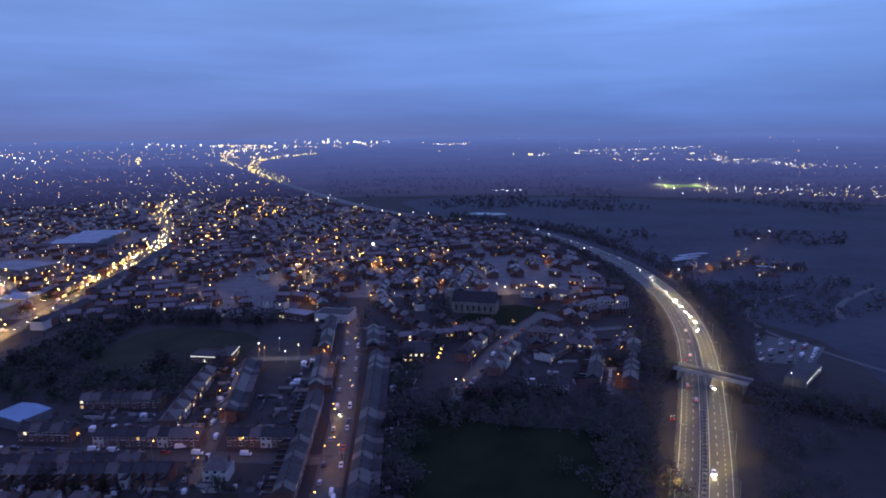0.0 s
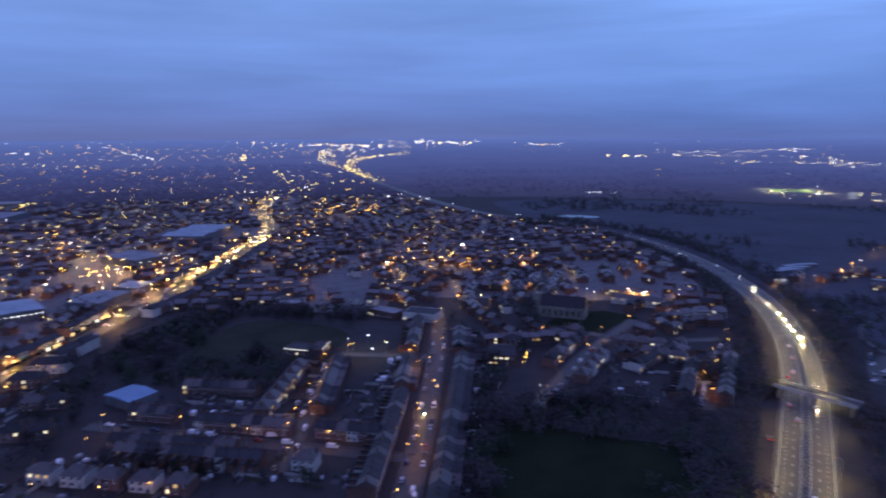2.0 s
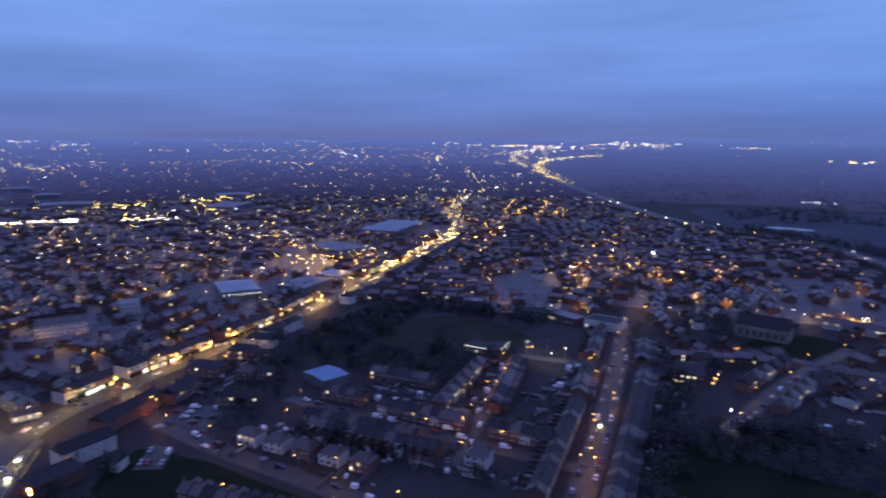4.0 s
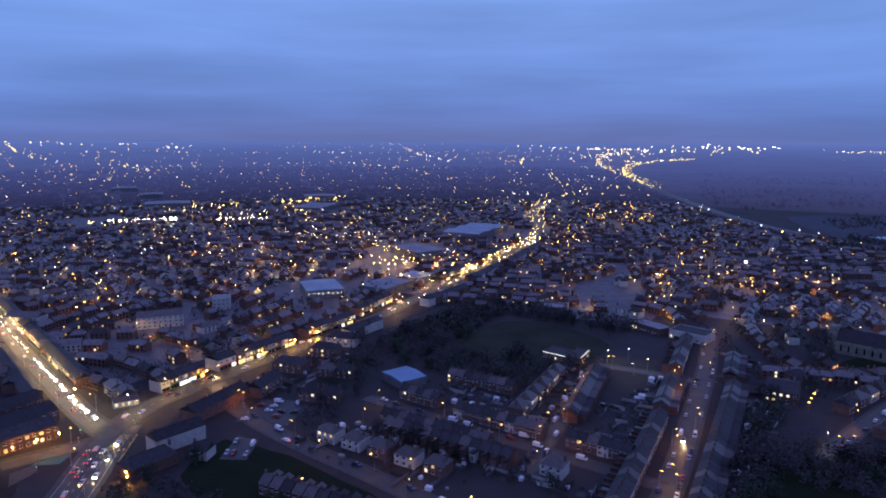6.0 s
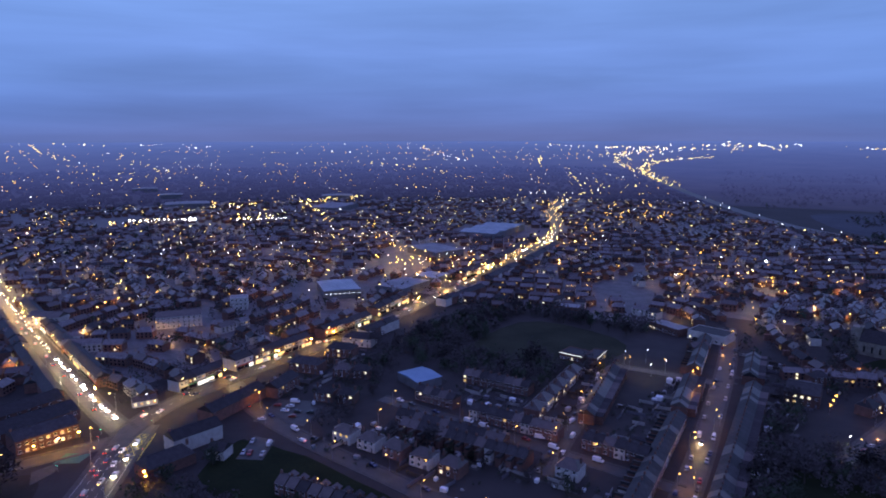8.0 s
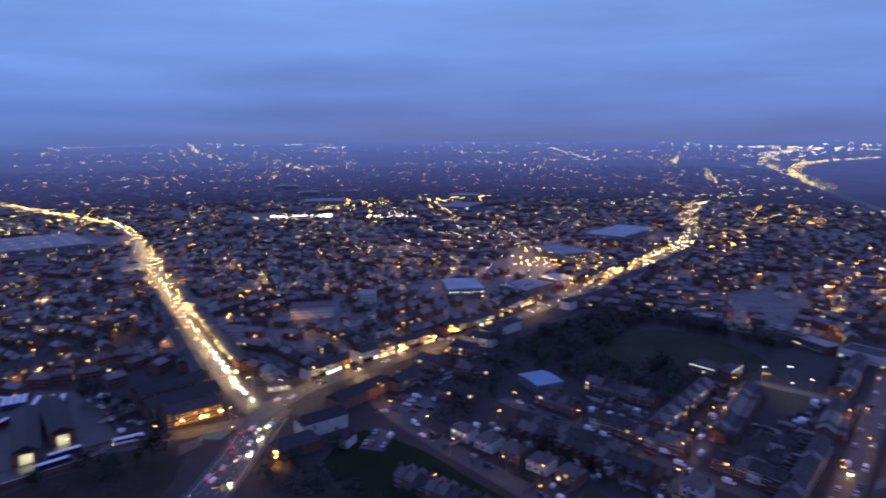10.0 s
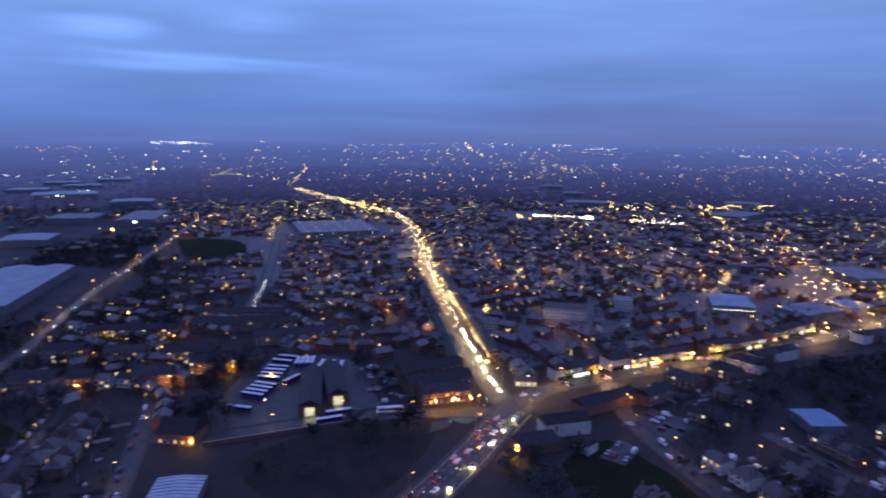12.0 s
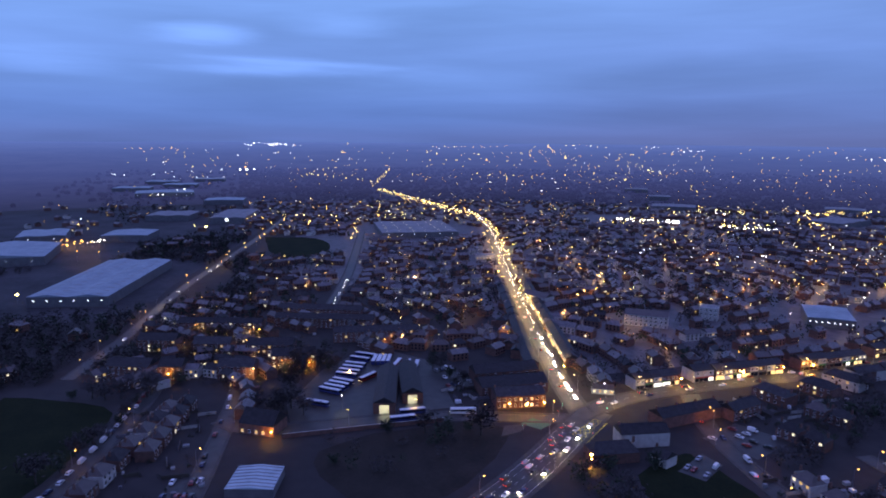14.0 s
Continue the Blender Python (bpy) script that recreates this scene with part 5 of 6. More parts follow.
SIGNS = [surface("red_sign", (0.25, 0.03, 0.02), (0.35, 0.05, 0.04), 1, 0.4), surface("green_sign", (0.03, 0.15, 0.06), (0.05, 0.22, 0.1), 1, 0.4), surface("cream_sign", (0.55, 0.48, 0.3), (0.65, 0.58, 0.4), 1, 0.4), DOOR]


def shop_row(p0, p1, widths, wall_mix=0.5, lit=0.75, d=10.0, h=6.4):
    """Shops side by side; their fronts look to the right of the way from p0 to p1."""
    total = math.dist(p0, p1)
    turn = math.degrees(math.atan2(p1[1] - p0[1], p1[0] - p0[0]))
    w = math.radians(turn)
    n = max(1, round(total / widths))
    for k in range(n):
        s = (k + 0.5) / n
        x, y = p0[0] + (p1[0] - p0[0]) * s - math.sin(w) * d / 2, p0[1] + (p1[1] - p0[1]) * s + math.cos(w) * d / 2
        white = rng.random() < wall_mix
        p = rng.random()
        front = GLASS if p > lit else (SHOP if p < lit * 0.7 else SHOP_WHITE)
        label = ("white-rendered" if white else "red brick") + " shop with " + ("a lit window front" if front is not GLASS else "a dark shuttered front") + " and slate roof"
        shop(pose(x, y, 0, 0, 0, turn), total / n - 0.04, d, h + rng.choice((0, 0, 0.6)), RENDER if white else BRICK, front, label, sign=rng.choice(SIGNS))


shop_row((-316, 226), (-317.5, 257), 6.2, 0.7, 0.6)
shop_row((-317, 267), (-317, 281), 14, 1.0, 1.0, 12, 7.0)
shop_row((-316.5, 282), (-315.5, 332), 6.2, 0.5, 0.9)
shop_row((-315.5, 346), (-315.5, 399), 6.6, 0.5, 0.7)
shop_row((-322, 415), (-330, 470), 7, 0.5, 0.9)
shop_row((-333, 566), (-337, 640), 8, 0.4, 0.9, 12, 7)
shop_row((-318, 640), (-312, 566), 8, 0.4, 0.7, 12, 7)
shop_row((-299, 535), (-302, 470), 9, 0.3, 0.6, 10, 6)
shop_row((-298, 398), (-299, 362), 7, 0.6, 0.3)
shop_row((-340, 660), (-365, 790), 9, 0.4, 0.85, 12, 7)
shop_row((-340, 800), (-318, 660), 9, 0.4, 0.85, 12, 7)


for p0, p1 in (((-478, 239), (-363, 205)), ((-601, 276), (-481, 240)), ((-359, 184.5), (-482, 223)), ((-485, 224), (-605, 260))):
    shop_row(p0, p1, 17, 0.2, 0.25, 9, 6.0)


def building(name, label, p0, p1, d, h, wall, roof, pitch, floors, bays, lit, hip=0.0, chimneys=0, category="building", door=True):
    """A building whose front runs from p0 to p1 and looks to the right of that way."""
    w = math.dist(p0, p1)
    turn = math.degrees(math.atan2(p1[1] - p0[1], p1[0] - p0[0]))
    t = math.radians(turn)
    x, y = (p0[0] + p1[0]) / 2 - math.sin(t) * d / 2, (p0[1] + p1[1]) / 2 + math.cos(t) * d / 2
    return block(name, label, category, pose(x, y, 0, 0, 0, turn), w, d, h, wall, roof, pitch, hip, floors, bays, lit, chimneys, False, door, sides=(-1,))


building("corner_building", "red brick corner building with slate roof lit orange by lamps", (-313, 138), (-309, 165), 14, 7.0, BRICK, SLATE, 3.0, 2, 9, 0.35, 0, 2)
building("corner_building", "red brick workshop with a grey slate roof behind the corner", (-330, 136), (-328, 176), 16, 6.0, BRICK, SLATE, 3.5, 2, 8, 0.0)
building("corner_building", "long brick workshop with a dark slate roof", (-352, 140), (-350, 180), 14, 6.0, BRICK, SLATE, 3.5, 2, 8, 0.0)
building("public_house", "white-walled public house with a dark slate roof", (-259, 203), (-263, 179), 10, 7.0, RENDER, SLATE, 3.2, 2, 6, 0.1, 0, 2, "pub")
building("public_house", "low dark-roofed wing of the public house", (-251, 180), (-254, 158), 12, 5.0, BRICK, SLATE, 3.5, 1, 4, 0.1, 3, 1, "pub")
building("terrace_block", "dark slate-roofed brick terrace beside the high road", (-281, 247), (-277, 208), 11, 6.0, BRICK, SLATE, 3.0, 2, 10, 0.08, 0, 4, "house")
building("terrace_block", "brick shops with dark roofs behind the high road", (-263, 250), (-268, 272), 10, 6.0, BRICK, SLATE, 3.0, 2, 6, 0.1, 0, 2, "house")
building("villa", "white-rendered villa with a dark hipped roof", (-296, 342), (-276, 348), 12, 6.0, RENDER, SLATE, 3.0, 2, 5, 0.15, 4, 2, "house")
building("villa", "brick villa with a dark hipped roof beside the villa garden", (-290, 318), (-272, 324), 11, 6.0, BRICK, SLATE, 3.0, 2, 5, 0.1, 4, 2, "house")
building("villa", "brick villa with a slate roof behind the shops", (-290, 285), (-270, 290), 11, 6.0, BRICK, SLATE, 3.0, 2, 5, 0.15, 4, 2, "house")
building("kiosk", "small white gabled shop lit brightly at the junction", (-319, 199), (-313, 210), 7, 3.2, RENDER, TILE, 1.8, 1, 4, 1.0, 0, 0, "shop", False)
building("cottage", "white gabled cottage beside the car park", (-238, 183), (-230, 186), 8, 4.5, RENDER, SLATE, 2.5, 2, 2, 0.0, 0, 1, "house")
building("chapel", "brick chapel with a slate roof and lit gable", (-321, 5), (-311, 21), 14, 5.5, BRICK, SLATE, 5.5, 1, 5, 0.3, 0, 0, "chapel")
for k, (p0, p1) in enumerate((((-420, -71), (-410, -46)), ((-409, -41), (-405, -27)), ((-400, -7), (-394, 14)), ((-451, -24), (-443, 0)), ((-411, 25), (-406, 52)), ((-438, 10), (-430, 40)), ((-470, -60), (-462, -35)))):
    building("apartment_block", "three-storey red brick apartment block with a slate roof", p0, p1, 13, 8.5, BRICK, SLATE, 3.5, 3, max(4, int(math.dist(p0, p1) / 3.2)), 0.12, 0, 0, "apartments")
for p0, p1 in (((-512, -38), (-493, 22)), ((-507, 32), (-480, 104)), ((-455, 70), (-445, 130)), ((-535, 40), (-510, 100))):
    building("apartment_block", "long brick terrace of flats with a dark roof", p0, p1, 11, 7.5, BRICK, SLATE, 3.0, 3, int(math.dist(p0, p1) / 3.4), 0.12, 0, 6, "apartments")
building("apartment_block", "three-storey brick flats with white gabled bays", (-440, 296), (-420, 322), 14, 9.0, RENDER, TILE, 3.2, 3, 9, 0.08, 0, 0, "apartments")
building("apartment_block", "three-storey brick flats with pale bays and tiled roof", (-526, 246), (-503, 258), 13, 9.0, RENDER, TILE, 3.2, 3, 8, 0.1, 0, 0, "apartments")
building("office_building", "square white office building with a flat roof", (-438, 364), (-428, 374), 12, 10.0, RENDER, GREY_ROOF, 0, 3, 4, 0.05)
building("community_hall", "modern brick hall with tall lit windows and rooflights", (-26, 394), (-9, 394), 22, 7.0, BRICK, SLATE, 3.0, 2, 5, 0.4)
SCHOOL = [building("school", "flat-roofed brick school with a lit canopy edge", (-158, 397), (-141.5, 395), 14, 4.5, BRICK, SLATE, 0, 1, 8, 0.3, category="school"),
          building("school", "flat-roofed brick school wing with a lit canopy edge", (-132.5, 395), (-133, 416), 8, 4.5, BRICK, SLATE, 0, 1, 8, 0.1, category="school")]
CANOPY = glow("canopy_strip_light", (0.92, 0.95, 1.0), 1.3, False)
for school, half, deep in zip(SCHOOL, (8.0, 10.0), (7.0, 4.0)):
    part("canopy_light", Mesh().box(-half, -deep - 0.25, 4.2, half, -deep - 0.05, 4.55, CANOPY), school, "white strip light along the canopy")
building("school", "long flat-roofed school with lit classrooms", (-128, 498), (-104, 486), 14, 5.0, BRICK, GREY_ROOF, 0, 1, 9, 0.5, category="school")
building("school", "white flat-roofed school hall", (-98, 488), (-72, 482), 18, 6.0, RENDER, SLATE, 0, 1, 7, 0.2, category="school")
building("care_home", "long low brick building with a lit frontage", (60, 590), (100, 575), 14, 5.5, BRICK, TILE, 2.5, 2, 11, 0.5)
building("care_home", "long brick sheltered housing with white panels", (66, 560), (104, 545), 11, 5.5, RENDER, TILE, 2.5, 2, 11, 0.3)
building("club", "flat-roofed hall with a brightly lit sign wall beside the field", (-206, 500), (-186, 506), 14, 5.5, BRICK, GREY_ROOF, 0, 1, 6, 0.9)
building("petrol_station", "petrol station with a bright green and white canopy", (-738, 280), (-732, 302), 14, 5.0, RENDER, GREY_ROOF, 0, 1, 6, 1.0, category="petrol station")


def church():
    ob = building("church", "blackened stone church with a long slate nave and tall windows", (6, 512), (40, 504), 16, 9.0, STONE, SLATE, 7.0, 1, 7, 0.0, category="church", door=False)
    for c in list(ob.children):
        if c.name.startswith("window"):
            bpy.data.objects.remove(c)
    for k in range(7):
        x = -14 + k * 4.6
        part("lancet_window", Mesh().add([(x - 0.6, -8.06, 2.2), (x + 0.6, -8.06, 2.2), (x + 0.6, -8.06, 5.6), (x, -8.06, 6.6), (x - 0.6, -8.06, 5.6),
                                          (x - 0.6, -7.9, 2.2), (x + 0.6, -7.9, 2.2), (x + 0.6, -7.9, 5.6), (x, -7.9, 6.6), (x - 0.6, -7.9, 5.6)],
                                         [(0, 1, 2, 3, 4), (0, 5, 6, 1), (1, 6, 7, 2), (2, 7, 8, 3), (3, 8, 9, 4), (4, 9, 5, 0)], GLASS), ob)
        part("buttress", Mesh().box(x + 1.9, -9.0, 0, x + 2.7, -8.0, 7.0, STONE), ob)
    tower = Mesh().box(-23.5, -4, 0, -17.6, 4, 17, STONE)
    for sx, sy in ((-23.5, -4), (-18.4, -4), (-23.5, 3.2), (-18.4, 3.2)):
        tower.box(sx, sy, 17.003, sx + 0.8, sy + 0.8, 18.6, STONE)
    part("tower", tower, ob)


church()


# ---------------------------------------------------------------- depot garages and walls
def garage(p0, p1, d, h, pitch):
    w = math.dist(p0, p1)
    turn = math.degrees(math.atan2(p1[1] - p0[1], p1[0] - p0[0]))
    t = math.radians(turn)
    x, y = (p0[0] + p1[0]) / 2 - math.sin(t) * d / 2, (p0[1] + p1[1]) / 2 + math.cos(t) * d / 2
    ob = thing("bus_garage", None, "long dark pitched bus garage with an open lit doorway", "garage", "bus garages", m=pose(x, y, 0, 0, 0, turn))
    for s in (-1, 1):
        part("side_wall", Mesh().box(s * w / 2 - 0.15, -d / 2, 0, s * w / 2 + 0.15, d / 2, h, BRICK), ob)
    part("rear_wall", Mesh().box(-w / 2 + 0.15, d / 2 - 0.3, 0, w / 2 - 0.15, d / 2, h, BRICK), ob)
    gable_wall = Mesh().box(-w / 2 + 0.15, -d / 2, 0, -2.6, -d / 2 + 0.3, h, BRICK).box(2.6, -d / 2, 0, w / 2 - 0.15, -d / 2 + 0.3, h, BRICK).box(-2.6, -d / 2, 5.0, 2.6, -d / 2 + 0.3, h, BRICK)
    gable_wall.add([(-w / 2, -d / 2 + 0.01, h), (w / 2, -d / 2 + 0.01, h), (0, -d / 2 + 0.01, h + pitch - 0.1)], [(0, 1, 2)], BRICK)
    part("front_wall", gable_wall, ob)
    part("roof", Mesh().gable(-d / 2 - 0.3, -w / 2 - 0.3, h, d / 2 + 0.3, w / 2 + 0.3, h + pitch, SLATE, 0, pose(0, 0, 0, 0, 0, 90)), ob)
    part("floor_slab", Mesh().box(-w / 2 + 0.15, -d / 2, 0, w / 2 - 0.15, d / 2 - 0.3, 0.08, CONCRETE), ob)
    part("strip_light", Mesh().box(-2.2, -d / 2 + 2, 4.9, 2.2, -d / 2 + 12, 5.0, glow("garage_strip_light", (1.0, 0.93, 0.62), 9.0)), ob, "glowing strip lights")
    return ob


garage((-325, 73), (-322, 84), 56, 6.2, 3.2)
garage((-334, 91), (-332, 102), 48, 6.2, 3.2)
wall_line = [(-309, 25), (-307.5, 68), (-305.5, 106)]
depot_wall = thing("yard_wall", strip(Mesh(), wall_line, 0.4, 2.2, BRICK, 2.2), "dark brick wall between the depot and the scrubland", "wall")
part("coping", strip(Mesh(), wall_line, 0.55, 2.33, CONCRETE, 0.12), depot_wall)


# ---------------------------------------------------------------- junction paint and signals
def junction():
    a, b, c, d = (-274, 163), (-286.5, 182), (-280.5, 186.5), (-262.5, 164.5)
    box = Mesh()

    def at(s, t):
        return ((a[0] * (1 - t) + b[0] * t) * (1 - s) + (d[0] * (1 - t) + c[0] * t) * s, (a[1] * (1 - t) + b[1] * t) * (1 - s) + (d[1] * (1 - t) + c[1] * t) * s)

    for k in range(-3, 6):
        for flip in (0, 1):
            t0, t1 = k / 5, k / 5 + 0.55
            s0, s1 = 0.0, 1.0
            if t0 < 0:
                s0, t0 = -t0 / 0.55, 0.0
            if t1 > 1:
                s1, t1 = s0 + (1 - s0) * (1 - t0) / (t1 - t0), 1.0
            if s1 - s0 > 0.05:
                p, q = (at(s0, t0), at(s1, t1)) if not flip else (at(1 - s0, t0), at(1 - s1, t1))
                strip(box, [p, q], 0.28, 0.115 + 0.004 * flip, YELLOW)
    for p, q in ((a, b), (b, c), (c, d), (d, a)):
        strip(box, [p, q], 0.3, 0.122, YELLOW)
    thing("box_junction", box, "yellow criss-cross box marking painted on the junction", "road marking", kind="structure")
    thing("cycle_box", Mesh().add([(x, y, 0.118) for x, y in ((-297, 152), (-287, 158), (-283, 150), (-292, 143))], [(0, 1, 2, 3)], GREEN_PAINT), "green painted cycle waiting box", "road marking", kind="structure")
    line = smooth(ROAD_S)
    for off in (-4.4, -0.6, 3.0):
        dashes = Mesh()
        for x, y, turn in along(line, 6, 26, off):
            dashes.box(-1.4, -0.1, 0, 1.4, 0.1, 0.02, PAINT, pose(x, y, 0.095, 0, 0, turn))
        thing("lane_dashes", dashes, "white painted lane dashes on the approach road", "road marking", kind="stuff")
    for off in (-7.5, 7.5):
        thing("edge_line", strip(Mesh(), offset_line(line[6:], off), 0.2, 0.1, PAINT), "white painted edge line of the approach road", "road marking", kind="structure")
    for road_line, z in ((ROAD_A, 0.09), (ROAD_B, 0.095)):
        dashes = Mesh()
        for x, y, turn in along(smooth(road_line), 7, 20, 0):
            if math.hypot(x, y) < 700:
                dashes.box(-1.5, -0.1, 0, 1.5, 0.1, 0.02, PAINT, pose(x, y, z, 0, 0, turn))
        thing("lane_dashes", dashes, "white painted centre dashes along the high road", "road marking", kind="stuff")
    island = Mesh().add([(x, y, 0.09) for x, y in ((-291, 146), (-283, 139), (-281, 128), (-292, 134))] + [(x, y, 0.25) for x, y in ((-291, 146), (-283, 139), (-281, 128), (-292, 134))],
                        [(4, 5, 6, 7), (0, 1, 5, 4), (1, 2, 6, 5), (2, 3, 7, 6), (3, 0, 4, 7)], PAVING)
    thing("traffic_island", island, "pale paved traffic island with kerbs", "traffic island", kind="structure")
    for x, y, hue in ((-295, 166, "red"), (-284, 141, "green"), (-266, 170, "red"), (-292, 193, "green"), (-304, 196, "red"), (-303, 172, "green")):
        ob = thing("traffic_light", Mesh().tube([(x, y, 0), (x, y, 3.6)], [0.07, 0.06], 6, STEEL), "dark traffic light showing %s on a steel post" % hue, "traffic light", "traffic lights")
        part("signal_head", Mesh().box(x - 0.2, y - 0.15, 2.5, x + 0.2, y + 0.15, 3.5, DOOR), ob)
        part("signal_lamp", Mesh().bulb((x + 0.12, y - 0.2, 3.2 if hue == "red" else 2.7), 0.2, TAIL if hue == "red" else SIGNAL_GREEN), ob, "glowing %s lamp" % hue)


SIGNAL_GREEN = glow("green_signal", (0.1, 1.0, 0.55), 4.0, False)
junction()


# ---------------------------------------------------------------- trees
def tree_meshes(height, spread, seed, leaf, clumps=420):
    r = random.Random(seed)
    wood = Mesh()
    top = height * 0.55
    wood.tube([(0, 0, 0), (r.uniform(-0.2, 0.2), r.uniform(-0.2, 0.2), top * 0.5), (r.uniform(-0.5, 0.5), r.uniform(-0.5, 0.5), top), (0, 0, height * 0.85)],
              [height * 0.03, height * 0.024, height * 0.016, height * 0.005], 6, BARK)
    tips = []
    for k in range(9):
        a, z = k * 2.4 + r.uniform(-0.4, 0.4), top * r.uniform(0.45, 1.15)
        reach = spread * r.uniform(0.55, 1.0) * (1.1 - 0.35 * z / height)
        tip = (math.cos(a) * reach, math.sin(a) * reach, z + height * r.uniform(0.12, 0.34))
        mid = (tip[0] * 0.45, tip[1] * 0.45, z + (tip[2] - z) * 0.35)
        wood.tube([(0, 0, z), mid, tip], [height * 0.012, height * 0.008, height * 0.003], 4, BARK)
        tips += [tip, mid]
    tips.append((0, 0, height * 0.85))
    crown = Mesh()
    for _ in range(clumps):
        t = r.choice(tips)
        s = spread * 0.26
        c = Vector((t[0] + r.gauss(0, s), t[1] + r.gauss(0, s), max(height * 0.22, t[2] + r.gauss(0, s * 0.9))))
        d = Vector((r.gauss(0, 1), r.gauss(0, 1), r.gauss(0.3, 0.8))).normalized()
        e = d.orthogonal().normalized() * r.uniform(0.12, 0.4) * spread / 4
        n = d * r.uniform(0.35, 0.9) * spread / 4
        crown.add([c - n, c + e, c + n, c - e], [(0, 1, 2, 3)], leaf)
    return wood, crown


TREES = []
for seed, (height, spread, leaf, text) in enumerate(((11, 4.5, TWIG, "bare broadleaf winter tree with dense dark twigs"), (14, 5.5, TWIG, "tall bare winter tree with a wide dark crown"),
                                                     (8, 3.2, TWIG, "small bare garden tree with dark twigs"), (9, 3.2, EVERGREEN, "dark evergreen tree with dense foliage"),
                                                     (6, 3.0, EVERGREEN, "low dark evergreen shrub-like tree"))):
    wood, crown = tree_meshes(height, spread, seed, leaf)
    ob = thing("tree", None, text, "tree", "trees around the fields and streets", m=pose(0, 0, -60))
    part("trunk", wood, ob)
    part("crown", crown, ob)
    TREES.append(ob)


def plant(line, step, spread, weights=None, start=0.0):
    for x, y, turn in along(line, step * 1.35, start):
        ob = put(TREES, x + rng.gauss(0, spread), y + rng.gauss(0, spread), rng.uniform(0, 360), weights)
        k = rng.uniform(0.75, 1.25)
        ob.scale = (k, k, k * rng.uniform(0.85, 1.15))


plant([(-225, 368), (-232, 400), (-240, 470), (-225, 492), (-180, 480), (-118, 465)], 9, 5)
plant([(-250, 350), (-255, 400), (-262, 450)], 7, 8)
plant([(-215, 362), (-140, 380)], 9, 4)
plant([(-205, 340), (-140, 345)], 10, 4, [1, 0, 3, 2, 2])
plant([(-185, 244), (-80, 242)], 9, 4, [1, 0, 4, 3, 4])
plant([(-22, 405), (-25, 330), (-16, 230)], 9, 3, [2, 1, 3, 1, 3])
plant([(0, 325), (60, 335), (86, 330)], 7, 5)
plant([(-5, 300), (20, 325)], 7, 6)
plant([(-5, 470), (-8, 520), (50, 540)], 10, 4)
plant([(-300, 112), (-290, 60), (-270, 40)], 26, 5, [0, 0, 2, 0, 5])
plant([(-296, 95), (-290, 115)], 6, 4)
plant([(-245, 170), (-205, 160), (-150, 175)], 9, 6, [2, 1, 3, 2, 3])
plant([(-372, -48), (-330, -60), (-290, -75)], 9, 2, [2, 0, 3, 1, 2])
plant([(-390, -85), (-378, -50), (-400, -20)], 8, 4)
plant([(-345, 15), (-330, 30), (-365, 30)], 8, 4)
plant([(-400, 40), (-420, 60)], 8, 4)
plant([(-256, 290), (-246, 310), (-240, 335)], 9, 5, [1, 1, 3, 2, 3])
plant([(-390, 128), (-340, 128)], 9, 4)
plant([(-225, 262), (-222, 292)], 8, 3, [1, 0, 3, 2, 3])
plant([(-270, 345), (-240, 352), (-215, 345)], 8, 5)


